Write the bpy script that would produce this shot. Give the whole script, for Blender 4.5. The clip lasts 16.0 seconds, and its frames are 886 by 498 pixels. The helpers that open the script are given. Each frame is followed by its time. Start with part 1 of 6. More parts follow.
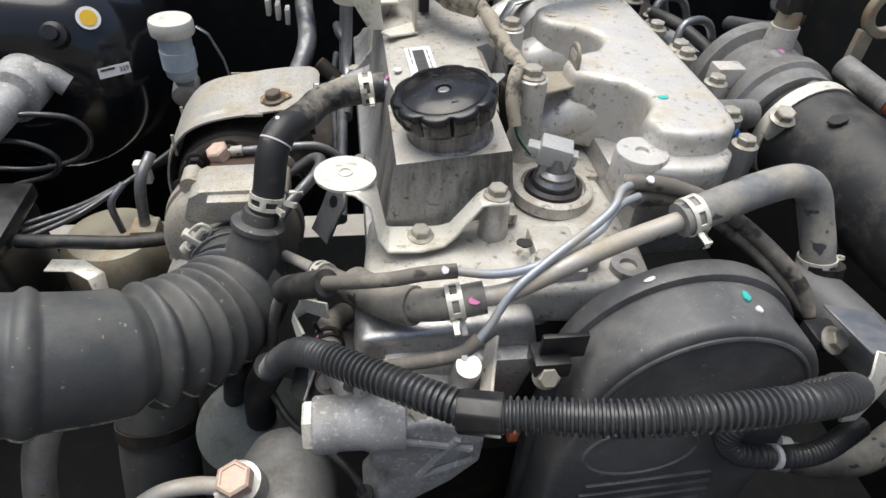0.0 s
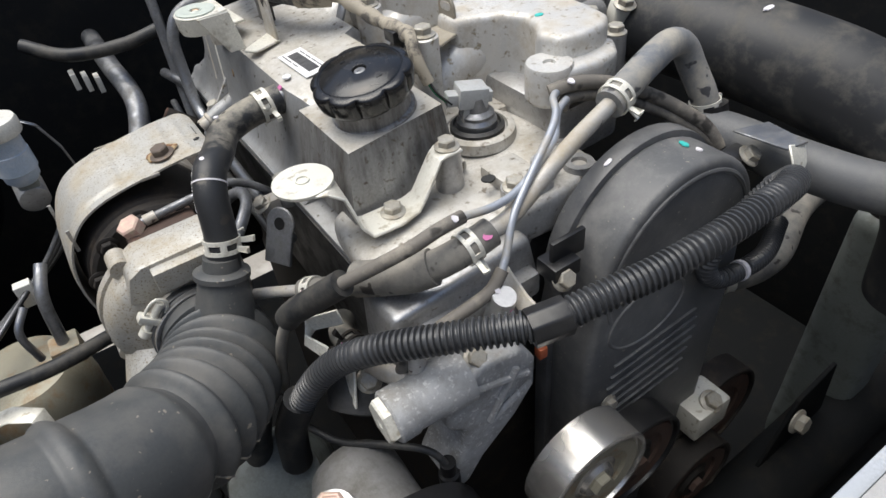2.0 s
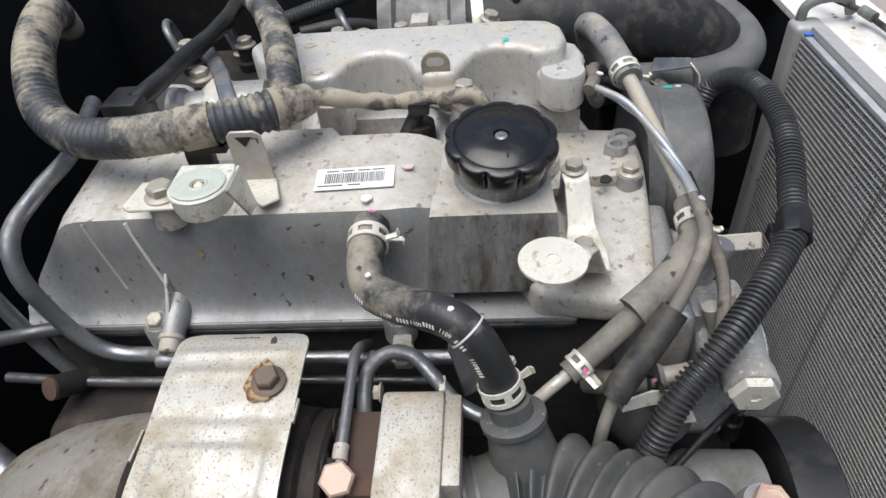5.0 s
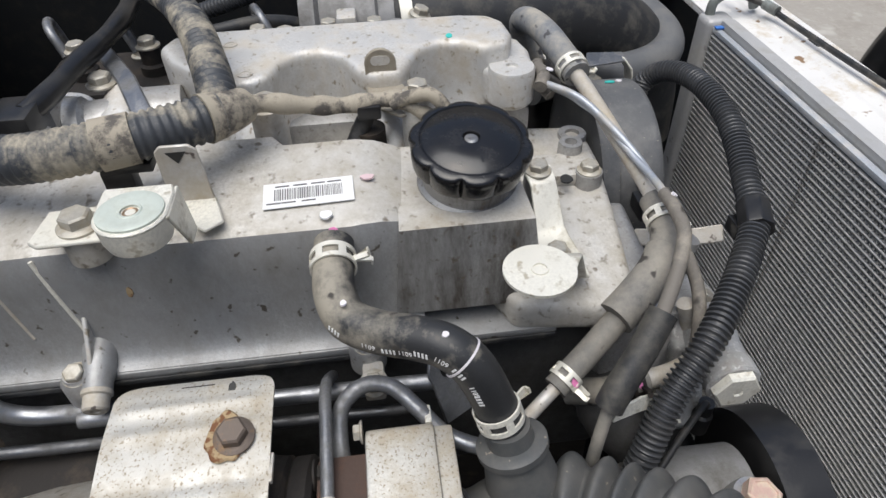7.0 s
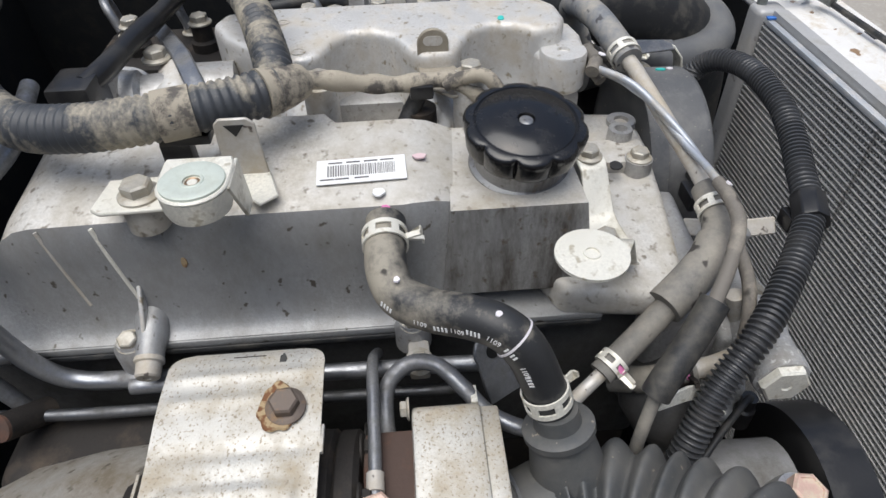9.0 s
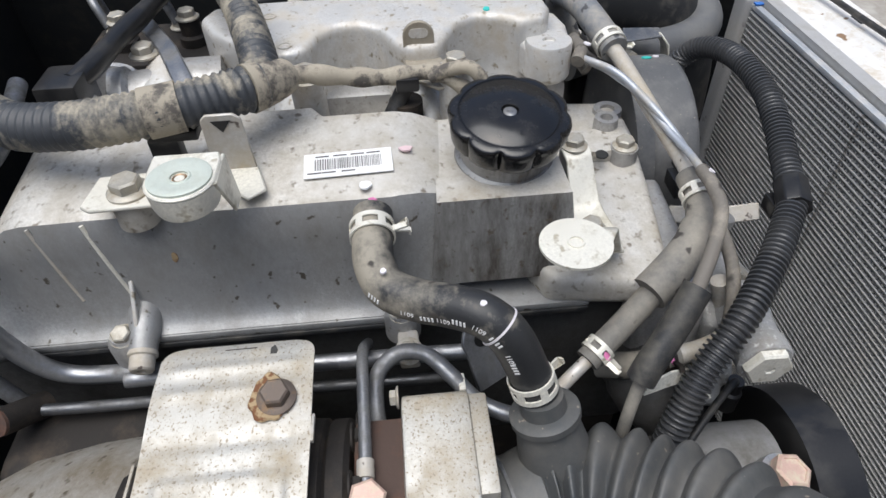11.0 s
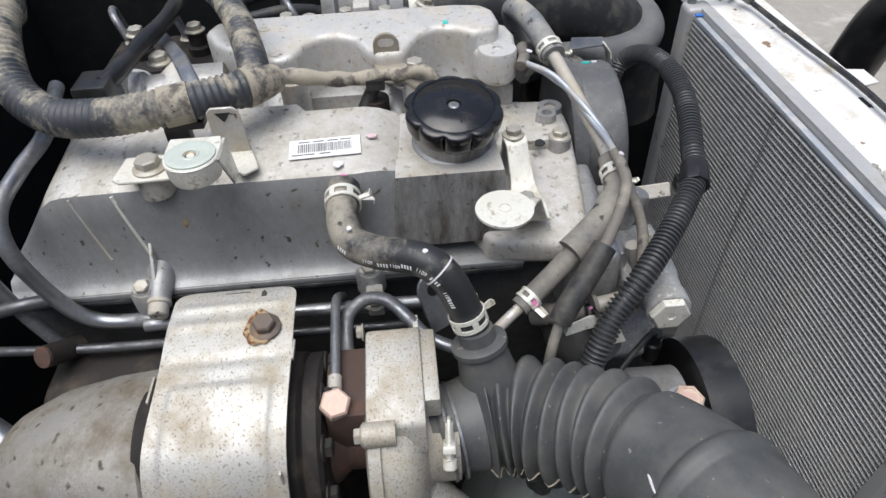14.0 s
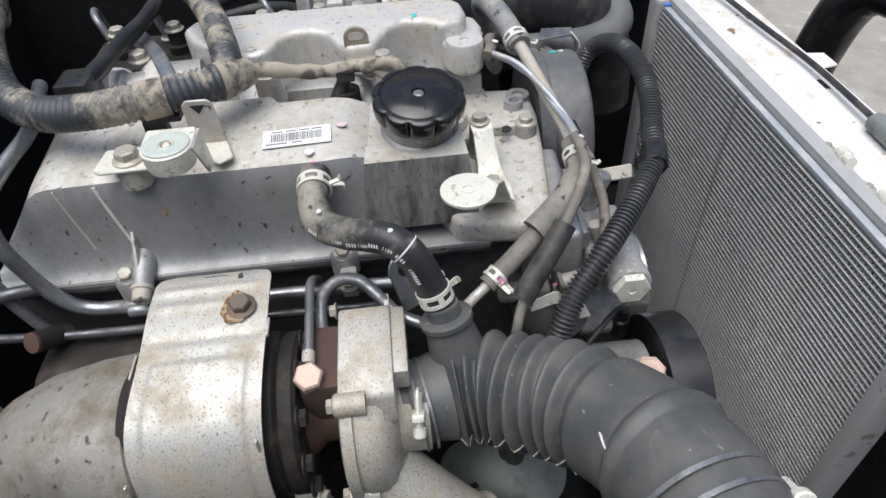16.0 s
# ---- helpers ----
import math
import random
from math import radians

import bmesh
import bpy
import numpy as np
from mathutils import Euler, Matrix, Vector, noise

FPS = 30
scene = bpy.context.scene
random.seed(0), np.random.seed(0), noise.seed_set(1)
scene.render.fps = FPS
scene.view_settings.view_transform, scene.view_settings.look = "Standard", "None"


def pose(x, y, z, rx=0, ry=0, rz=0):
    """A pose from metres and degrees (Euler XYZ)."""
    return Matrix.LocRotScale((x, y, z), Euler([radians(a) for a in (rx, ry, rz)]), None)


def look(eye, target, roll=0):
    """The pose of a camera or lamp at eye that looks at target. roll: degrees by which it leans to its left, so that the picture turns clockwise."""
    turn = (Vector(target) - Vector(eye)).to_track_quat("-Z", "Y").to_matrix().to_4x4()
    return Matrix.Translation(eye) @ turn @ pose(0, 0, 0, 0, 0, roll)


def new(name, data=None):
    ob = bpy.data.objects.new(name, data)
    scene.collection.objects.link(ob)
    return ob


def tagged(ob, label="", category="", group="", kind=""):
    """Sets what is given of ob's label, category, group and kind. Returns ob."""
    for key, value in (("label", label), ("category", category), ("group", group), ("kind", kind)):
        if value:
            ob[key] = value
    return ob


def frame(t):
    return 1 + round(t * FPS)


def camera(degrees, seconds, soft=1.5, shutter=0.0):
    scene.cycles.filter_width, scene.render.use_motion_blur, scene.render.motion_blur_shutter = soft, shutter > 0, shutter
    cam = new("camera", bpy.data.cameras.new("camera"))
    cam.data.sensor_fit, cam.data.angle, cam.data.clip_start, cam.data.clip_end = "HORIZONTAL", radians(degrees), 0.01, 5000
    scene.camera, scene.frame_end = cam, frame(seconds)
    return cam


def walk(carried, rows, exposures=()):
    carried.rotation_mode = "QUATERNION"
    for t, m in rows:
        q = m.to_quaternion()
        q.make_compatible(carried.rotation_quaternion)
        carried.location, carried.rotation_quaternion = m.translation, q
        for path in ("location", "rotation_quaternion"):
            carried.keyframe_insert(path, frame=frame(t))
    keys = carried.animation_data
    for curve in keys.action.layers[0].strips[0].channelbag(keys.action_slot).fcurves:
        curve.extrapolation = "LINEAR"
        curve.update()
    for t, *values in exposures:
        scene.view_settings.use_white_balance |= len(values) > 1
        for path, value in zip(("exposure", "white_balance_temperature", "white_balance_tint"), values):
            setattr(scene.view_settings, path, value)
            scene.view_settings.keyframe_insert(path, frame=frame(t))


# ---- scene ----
cam = camera(69.9, 16.0)
PATH = [
    (0, (-0.0648, -0.3977, 1.2083), (0.0170, 0.0472, 0.8142), 4.27),
    (0.5, (-0.0607, -0.3998, 1.2034), (0.0281, 0.0454, 0.8111), 3.47),
    (1, (-0.0718, -0.4030, 1.1917), (0.0382, 0.0371, 0.7990), 2.96),
    (1.5, (-0.1191, -0.4018, 1.1883), (0.0650, 0.0138, 0.7967), -0.53),
    (2, (-0.1737, -0.3909, 1.1970), (0.0522, 0.0020, 0.8039), -6.63),
    (2.5, (-0.2358, -0.3312, 1.1697), (0.0538, 0.0127, 0.7723), -7.34),
    (3, (-0.3005, -0.2536, 1.1781), (0.0499, 0.0212, 0.7761), -7.93),
    (3.5, (-0.3624, -0.1793, 1.2011), (0.0371, 0.0195, 0.8000), -9.92),
    (4, (-0.3567, -0.1065, 1.2004), (0.0683, 0.0184, 0.7957), -9.11),
    (4.5, (-0.3559, -0.0421, 1.2169), (0.0816, 0.0461, 0.8160), -7.31),
    (4.7, (-0.3629, -0.0202, 1.2227), (0.0802, 0.0531, 0.8249), -6.84),
    (6.8, (-0.3260, 0.0571, 1.2129), (0.1210, 0.0114, 0.8153), -1.33),
    (7, (-0.3249, 0.0562, 1.2078), (0.1200, 0.0066, 0.8083), -1.47),
    (7.5, (-0.3212, 0.0620, 1.2054), (0.1173, 0.0067, 0.7996), -1.16),
    (8, (-0.3235, 0.0670, 1.2067), (0.1165, 0.0208, 0.8014), -1.15),
    (8.5, (-0.3282, 0.0727, 1.2075), (0.1156, 0.0444, 0.8046), -1.56),
    (8.7, (-0.3271, 0.0729, 1.2058), (0.1139, 0.0465, 0.7998), -1.41),
    (10.8, (-0.3292, 0.0723, 1.2001), (0.1130, 0.0393, 0.7959), -2.33),
    (11, (-0.3310, 0.0664, 1.2083), (0.1028, 0.0384, 0.7947), -2.19),
    (11.5, (-0.3526, 0.0639, 1.2223), (0.0782, 0.0319, 0.8059), -1.60),
    (12, (-0.3773, 0.0503, 1.2345), (0.0520, 0.0166, 0.8167), -1.34),
    (12.5, (-0.3970, 0.0463, 1.2436), (0.0379, 0.0125, 0.8316), -1.44),
    (13, (-0.4072, 0.0484, 1.2415), (0.0283, 0.0193, 0.8299), -1.75),
    (13.5, (-0.4141, 0.0484, 1.2447), (0.0219, 0.0239, 0.8332), -2.50),
    (14, (-0.4240, 0.0389, 1.2492), (0.0154, 0.0134, 0.8414), -2.62),
    (14.5, (-0.4407, 0.0371, 1.2564), (-0.0005, 0.0085, 0.8496), -2.48),
    (15, (-0.4611, 0.0263, 1.2605), (-0.0210, -0.0003, 0.8536), -3.41),
    (15.5, (-0.4622, 0.0198, 1.2581), (-0.0228, -0.0075, 0.8505), -3.93),
    (16, (-0.4530, 0.0176, 1.2539), (-0.0145, -0.0092, 0.8453), -3.85),
]
EXPOSURES = [(0.0, 0.52, 6500, 7), (3.0, 0.50, 6350, 7), (7.0, 0.28, 6300, 8), (12.0, 0.38, 6180, 8), (16.0, 0.43, 6180, 8)]
walk(cam, [(t, look(eye_at, aim, roll)) for t, eye_at, aim, roll in PATH], EXPOSURES)

# ---- light ----
world = bpy.data.worlds.new("sky")
scene.world = world
world.use_nodes = True
wn = world.node_tree
sky = wn.nodes.new("ShaderNodeTexSky")
sky.sky_type = "NISHITA"
sky.sun_disc = False
sky.sun_elevation = radians(76)
sky.sun_rotation = radians(-45)
sky.dust_density = 4.0
sky.ozone_density = 0.6
wn.links.new(sky.outputs["Color"], wn.nodes["Background"].inputs["Color"])
wn.nodes["Background"].inputs["Strength"].default_value = 0.10
sun_data = bpy.data.lights.new("sun", "SUN")
sun_data.energy = 2.3
sun_data.angle = radians(60)
sun_data.color = (1.0, 0.97, 0.93)
sun_lamp = new("sun", sun_data)
sun_lamp.matrix_world = look((-0.9, 0.9, 6.0), (0, 0, 0.9))


# ---- materials ----
def ramp_node(nt, src, lo, hi):
    n = nt.nodes.new("ShaderNodeMapRange")
    n.inputs["From Min"].default_value, n.inputs["From Max"].default_value = lo, hi
    nt.links.new(src, n.inputs["Value"])
    return n.outputs["Result"]


def blend(nt, fac, a, b):
    n = nt.nodes.new("ShaderNodeMix")
    n.data_type = "RGBA"
    nt.links.new(fac, n.inputs["Factor"])
    for sock, v in ((n.inputs[6], a), (n.inputs[7], b)):
        if isinstance(v, tuple):
            sock.default_value = (*v, 1)
        else:
            nt.links.new(v, sock)
    return n.outputs[2]


def noise_node(nt, scale, detail=4.0, rough=0.6, seed=0.0, streak=1.0):
    tc = nt.nodes.new("ShaderNodeTexCoord")
    mp = nt.nodes.new("ShaderNodeMapping")
    mp.inputs["Location"].default_value = (seed * 1.7, seed * 0.9, seed * 2.3)
    mp.inputs["Scale"].default_value = (1, 1, streak)
    nt.links.new(tc.outputs["Object"], mp.inputs["Vector"])
    n = nt.nodes.new("ShaderNodeTexNoise")
    n.inputs["Scale"].default_value, n.inputs["Detail"].default_value, n.inputs["Roughness"].default_value = scale, detail, rough
    nt.links.new(mp.outputs["Vector"], n.inputs["Vector"])
    return n.outputs["Fac"]


def surface(name, base, rough=0.5, metal=0.0, dirt=None, dirt_amount=(0.5, 0.7), dirt_scale=35, spot=None, spot_limit=(0.62, 0.68), spot_scale=120,
            grain=500, bump=0.25, vary=0.18, seed=1.0, dirt_rough=0.8, coat=0.0, streak=1.0, lean=None, gloss=0.5):
    m = bpy.data.materials.new(name)
    m.use_nodes = True
    nt = m.node_tree
    b = nt.nodes["Principled BSDF"]
    fine = noise_node(nt, grain, 5, 0.65, seed)
    broad = noise_node(nt, 18, 3, 0.5, seed + 3)
    dark, light = tuple(c * (1 - vary) for c in base), tuple(min(1, c * (1 + vary)) for c in base)
    col = blend(nt, ramp_node(nt, fine, 0.3, 0.7), dark, light)
    col = blend(nt, ramp_node(nt, broad, 0.35, 0.65), col, blend(nt, ramp_node(nt, fine, 0.2, 0.8), base, tuple(c * 0.85 for c in base)))
    ro = None
    if dirt:
        mask = noise_node(nt, dirt_scale, 6, 0.7, seed + 7, streak)
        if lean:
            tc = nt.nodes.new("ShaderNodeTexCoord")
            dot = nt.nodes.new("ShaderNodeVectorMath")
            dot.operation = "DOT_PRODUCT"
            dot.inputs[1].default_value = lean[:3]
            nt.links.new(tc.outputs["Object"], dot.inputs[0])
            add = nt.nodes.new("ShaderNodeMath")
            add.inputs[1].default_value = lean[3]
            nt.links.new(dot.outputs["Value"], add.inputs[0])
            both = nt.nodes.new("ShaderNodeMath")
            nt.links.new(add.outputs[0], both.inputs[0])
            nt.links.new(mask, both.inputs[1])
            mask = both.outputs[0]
        d = ramp_node(nt, mask, *dirt_amount)
        col = blend(nt, d, col, dirt)
        mr = nt.nodes.new("ShaderNodeMapRange")
        mr.inputs["To Min"].default_value, mr.inputs["To Max"].default_value = rough, dirt_rough
        nt.links.new(d, mr.inputs["Value"])
        ro = mr.outputs["Result"]
        if metal:
            mm = nt.nodes.new("ShaderNodeMapRange")
            mm.inputs["To Min"].default_value, mm.inputs["To Max"].default_value = metal, metal * 0.2
            nt.links.new(d, mm.inputs["Value"])
            nt.links.new(mm.outputs["Result"], b.inputs["Metallic"])
    if spot:
        s = ramp_node(nt, noise_node(nt, spot_scale, 2, 0.5, seed + 11), *spot_limit)
        col = blend(nt, s, col, spot)
    nt.links.new(col, b.inputs["Base Color"])
    if ro is None:
        mr = nt.nodes.new("ShaderNodeMapRange")
        mr.inputs["To Min"].default_value, mr.inputs["To Max"].default_value = max(0.03, rough - 0.08), min(1, rough + 0.1)
        nt.links.new(broad, mr.inputs["Value"])
        ro = mr.outputs["Result"]
        b.inputs["Metallic"].default_value = metal
    nt.links.new(ro, b.inputs["Roughness"])
    b.inputs["Coat Weight"].default_value = coat
    b.inputs["Specular IOR Level"].default_value = gloss
    if bump:
        bp = nt.nodes.new("ShaderNodeBump")
        bp.inputs["Strength"].default_value, bp.inputs["Distance"].default_value = bump, 0.0006
        nt.links.new(fine, bp.inputs["Height"])
        nt.links.new(bp.outputs["Normal"], b.inputs["Normal"])
    return m


TAN = (0.30, 0.25, 0.18)
CAST = surface("cast_aluminium", (0.50, 0.50, 0.50), 0.40, 0.8, dirt=(0.22, 0.205, 0.18), dirt_amount=(0.43, 0.75), dirt_scale=22, spot=(0.22, 0.20, 0.17), spot_limit=(0.62, 0.80), spot_scale=260, seed=1)
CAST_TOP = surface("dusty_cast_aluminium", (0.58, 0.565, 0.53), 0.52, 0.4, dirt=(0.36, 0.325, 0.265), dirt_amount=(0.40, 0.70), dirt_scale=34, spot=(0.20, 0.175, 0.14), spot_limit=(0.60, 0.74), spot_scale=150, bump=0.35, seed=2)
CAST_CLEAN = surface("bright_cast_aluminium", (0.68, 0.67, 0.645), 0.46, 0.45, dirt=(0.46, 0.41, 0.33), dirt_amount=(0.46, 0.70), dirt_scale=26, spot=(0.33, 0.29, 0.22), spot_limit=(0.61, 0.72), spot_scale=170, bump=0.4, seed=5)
# darker aluminium for the cover's flanks; their shade is in the base colour
CAST_SIDE = surface("side_shade_cast_aluminium", (0.37, 0.375, 0.38), 0.50, 0.55, dirt=(0.19, 0.185, 0.17), dirt_amount=(0.38, 0.74), dirt_scale=30, spot=(0.10, 0.09, 0.075), spot_limit=(0.66, 0.72), spot_scale=140, seed=48, dirt_rough=0.55, streak=0.6, bump=0.35)
CAST_ROUGH = surface("rough_grey_casting", (0.46, 0.465, 0.47), 0.62, 0.3, dirt=(0.27, 0.26, 0.24), dirt_amount=(0.42, 0.68), dirt_scale=45, spot=(0.62, 0.62, 0.61), spot_limit=(0.58, 0.72), spot_scale=300, bump=0.8, seed=8)
RUBBER = surface("black_rubber", (0.022, 0.023, 0.025), 0.5, dirt=(0.13, 0.12, 0.10), dirt_amount=(0.48, 0.8), bump=0.15, seed=3)
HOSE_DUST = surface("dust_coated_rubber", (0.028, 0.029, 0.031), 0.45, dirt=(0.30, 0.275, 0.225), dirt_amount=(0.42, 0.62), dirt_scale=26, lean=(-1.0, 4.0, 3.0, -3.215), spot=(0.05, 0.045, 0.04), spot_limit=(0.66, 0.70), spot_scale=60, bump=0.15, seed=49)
ELBOW = surface("stained_exhaust_cover", (0.33, 0.315, 0.285), 0.55, 0.4, dirt=(0.15, 0.125, 0.09), dirt_amount=(0.42, 0.66), dirt_scale=22, spot=(0.08, 0.065, 0.045), spot_limit=(0.62, 0.72), spot_scale=120, bump=0.4, seed=50)
RUBBER_DUST = surface("dusty_rubber", (0.13, 0.127, 0.12), 0.62, dirt=(0.32, 0.295, 0.25), dirt_amount=(0.35, 0.7), dirt_scale=30, spot=(0.045, 0.04, 0.036), spot_limit=(0.64, 0.69), spot_scale=75, seed=4)
HOSE_TAN = surface("mud_stained_hose", (0.17, 0.155, 0.135), 0.7, dirt=(0.32, 0.29, 0.24), spot=(0.05, 0.045, 0.04), spot_limit=(0.60, 0.68), spot_scale=70, seed=6)
DUCT = surface("grey_black_duct_rubber", (0.072, 0.076, 0.078), 0.45, dirt=(0.135, 0.13, 0.12), dirt_amount=(0.42, 0.75), dirt_scale=26, spot=(0.26, 0.23, 0.19), spot_limit=(0.71, 0.74), spot_scale=190, bump=0.25, seed=9, dirt_rough=0.65)
PLASTIC = surface("black_plastic", (0.016, 0.016, 0.017), 0.3, dirt=(0.05, 0.048, 0.045), dirt_amount=(0.5, 0.85), bump=0.12, seed=10)
PLASTIC_GLOSS = surface("glossy_black_plastic", (0.009, 0.009, 0.010), 0.22, dirt=(0.020, 0.0195, 0.019), dirt_amount=(0.5, 0.8), dirt_scale=60, dirt_rough=0.4, bump=0.08, seed=11, coat=0.15)
TIMING = surface("satin_black_moulding", (0.105, 0.107, 0.110), 0.42, dirt=(0.24, 0.235, 0.225), dirt_amount=(0.42, 0.78), dirt_scale=20, spot=(0.28, 0.26, 0.22), spot_limit=(0.70, 0.75), spot_scale=300, bump=0.2, seed=12)
ZINC = surface("zinc_plated_steel", (0.76, 0.74, 0.66), 0.42, 0.2, dirt=(0.35, 0.31, 0.22), dirt_amount=(0.55, 0.8), spot=(0.46, 0.42, 0.33), spot_limit=(0.62, 0.72), spot_scale=140, seed=13)
BOLT = surface("bolt_steel", (0.46, 0.44, 0.39), 0.5, 0.5, dirt=(0.33, 0.29, 0.22), dirt_amount=(0.42, 0.66), dirt_scale=90, seed=14)
STEEL = surface("bare_steel_tube", (0.30, 0.31, 0.33), 0.3, 0.85, dirt=(0.10, 0.095, 0.085), dirt_amount=(0.42, 0.7), seed=15)
STEEL_PALE = surface("pale_aluminium_tube", (0.56, 0.55, 0.53), 0.45, 0.45, dirt=(0.42, 0.37, 0.29), dirt_amount=(0.38, 0.64), spot=(0.12, 0.1, 0.09), spot_limit=(0.68, 0.72), seed=16)
STEEL_DARK = surface("oily_dark_steel_tube", (0.13, 0.135, 0.145), 0.3, 0.8, dirt=(0.05, 0.047, 0.042), dirt_amount=(0.42, 0.7), seed=54)
VACUUM = surface("blue_grey_tube", (0.42, 0.45, 0.50), 0.42, 0.4, dirt=(0.42, 0.38, 0.31), dirt_amount=(0.48, 0.7), seed=55)
HOSE_GREY = surface("grey_weathered_rubber", (0.12, 0.123, 0.127), 0.5, dirt=(0.20, 0.195, 0.18), dirt_amount=(0.42, 0.78), dirt_scale=20, seed=56)
CHROME = surface("polished_pulley_steel", (0.66, 0.64, 0.61), 0.24, 0.85, bump=0.05, seed=17)
SHIELD = surface("stained_heat_shield", (0.52, 0.51, 0.475), 0.48, 0.45, dirt=(0.37, 0.31, 0.215), dirt_amount=(0.42, 0.70), dirt_scale=30, spot=(0.26, 0.22, 0.165), spot_limit=(0.57, 0.70), spot_scale=620, bump=0.4, seed=18)
RUST = surface("rusty_iron", (0.075, 0.048, 0.038), 0.8, 0.1, dirt=(0.14, 0.06, 0.035), dirt_amount=(0.5, 0.8), bump=0.5, seed=19)
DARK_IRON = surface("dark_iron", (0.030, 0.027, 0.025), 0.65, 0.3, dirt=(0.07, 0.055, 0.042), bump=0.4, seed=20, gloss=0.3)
RUST_BROWN = surface("rust_stain", (0.36, 0.27, 0.155), 0.85, spot=(0.16, 0.07, 0.03), spot_limit=(0.5, 0.6), spot_scale=220, seed=21)
COPPER = surface("pink_marked_bolt", (0.62, 0.43, 0.36), 0.5, 0.25, dirt=(0.62, 0.55, 0.42), dirt_amount=(0.45, 0.65), dirt_scale=130, bump=0.5, seed=22)
ORANGE = surface("orange_cap", (0.62, 0.16, 0.07), 0.5, seed=23)
WHITE = surface("white_label", (0.80, 0.80, 0.80), 0.5, vary=0.04, bump=0.02, seed=24)
INK = surface("black_ink", (0.02, 0.02, 0.02), 0.6, vary=0.05, bump=0.0, seed=25)
CHALK = surface("white_paint_mark", (0.75, 0.72, 0.75), 0.7, vary=0.1, bump=0.1, seed=26)
PINK = surface("pink_paint_mark", (0.72, 0.22, 0.46), 0.6, seed=27)
PINK_FAINT = surface("faint_pink_mark", (0.66, 0.50, 0.52), 0.6, seed=51)
PRINT = surface("grey_print", (0.13, 0.13, 0.13), 0.6, vary=0.05, bump=0.0, seed=52)
RING = surface("pale_green_zinc", (0.58, 0.63, 0.57), 0.45, 0.2, dirt=(0.40, 0.42, 0.36), dirt_amount=(0.5, 0.8), seed=53)
TEAL = surface("teal_paint_mark", (0.05, 0.50, 0.46), 0.6, seed=28)
WHITE_PAINT = surface("white_body_paint", (0.74, 0.73, 0.71), 0.38, dirt=(0.50, 0.42, 0.30), dirt_amount=(0.54, 0.72), dirt_scale=22, spot=(0.25, 0.16, 0.09), spot_limit=(0.68, 0.72), spot_scale=60, bump=0.05, vary=0.05, seed=29)
FIN = surface("radiator_fin", (0.44, 0.44, 0.44), 0.55, 0.2, dirt=(0.36, 0.35, 0.33), bump=0.4, grain=900, seed=30)
TUBE_FLAT = surface("radiator_tube", (0.45, 0.45, 0.45), 0.5, 0.25, dirt=(0.39, 0.375, 0.35), dirt_scale=14, spot=(0.22, 0.21, 0.20), spot_limit=(0.66, 0.72), spot_scale=60, seed=31)
CONCRETE = surface("concrete", (0.34, 0.32, 0.29), 0.85, dirt=(0.24, 0.22, 0.19), dirt_scale=3, spot=(0.45, 0.43, 0.40), spot_limit=(0.6, 0.75), spot_scale=8, grain=60, seed=32)
# near-black and low gloss: the deep bay's shade is put into this colour
BAY = surface("shaded_engine_bay_black", (0.009, 0.010, 0.011), 0.75, dirt=(0.018, 0.017, 0.015), seed=33, gloss=0.15)
CLOUDY = surface("cloudy_fluid_bottle", (0.40, 0.48, 0.58), 0.35, dirt=(0.55, 0.58, 0.62), bump=0.05, seed=34)
CREAM = surface("cream_plastic", (0.66, 0.65, 0.60), 0.5, dirt=(0.45, 0.42, 0.35), seed=35)
BEIGE = surface("stained_beige_metal", (0.34, 0.32, 0.25), 0.5, 0.2, dirt=(0.30, 0.17, 0.07), dirt_amount=(0.5, 0.7), dirt_scale=25, seed=36)
BOOSTER = surface("gloss_black_paint", (0.010, 0.011, 0.013), 0.18, bump=0.03, seed=37, coat=0.4)
GREYCAN = surface("grey_green_paint", (0.20, 0.22, 0.21), 0.5, dirt=(0.12, 0.12, 0.11), seed=38)
YELLOW = surface("yellow_sticker", (0.80, 0.50, 0.03), 0.5, vary=0.05, bump=0.0, seed=39)
BLUE = surface("blue_tape", (0.05, 0.18, 0.55), 0.5, seed=40)
GREEN = surface("green_wire", (0.05, 0.35, 0.15), 0.4, seed=41)
CONDUIT = surface("conduit_black_plastic", (0.050, 0.052, 0.056), 0.32, dirt=(0.055, 0.053, 0.05), dirt_amount=(0.5, 0.8), bump=0.05, seed=42)
CONDUIT_MUD = surface("mud_stained_conduit", (0.055, 0.060, 0.068), 0.5, dirt=(0.38, 0.345, 0.275), dirt_amount=(0.47, 0.60), dirt_scale=24, seed=43)
OILY = surface("oil_stained_aluminium", (0.33, 0.33, 0.325), 0.42, 0.5, dirt=(0.055, 0.047, 0.039), dirt_amount=(0.43, 0.62), dirt_scale=26, streak=0.22, spot=(0.12, 0.10, 0.08), spot_limit=(0.6, 0.74), spot_scale=200, seed=70, dirt_rough=0.4)
HOSE_BLUE = surface("blue_grey_dusty_rubber", (0.18, 0.19, 0.205), 0.55, dirt=(0.37, 0.345, 0.295), dirt_amount=(0.40, 0.64), dirt_scale=30, spot=(0.06, 0.06, 0.065), spot_limit=(0.63, 0.68), spot_scale=90, seed=47)
BEIGE_ZINC = surface("dusty_beige_steel", (0.40, 0.365, 0.30), 0.5, 0.35, dirt=(0.26, 0.22, 0.16), dirt_amount=(0.45, 0.7), seed=59)
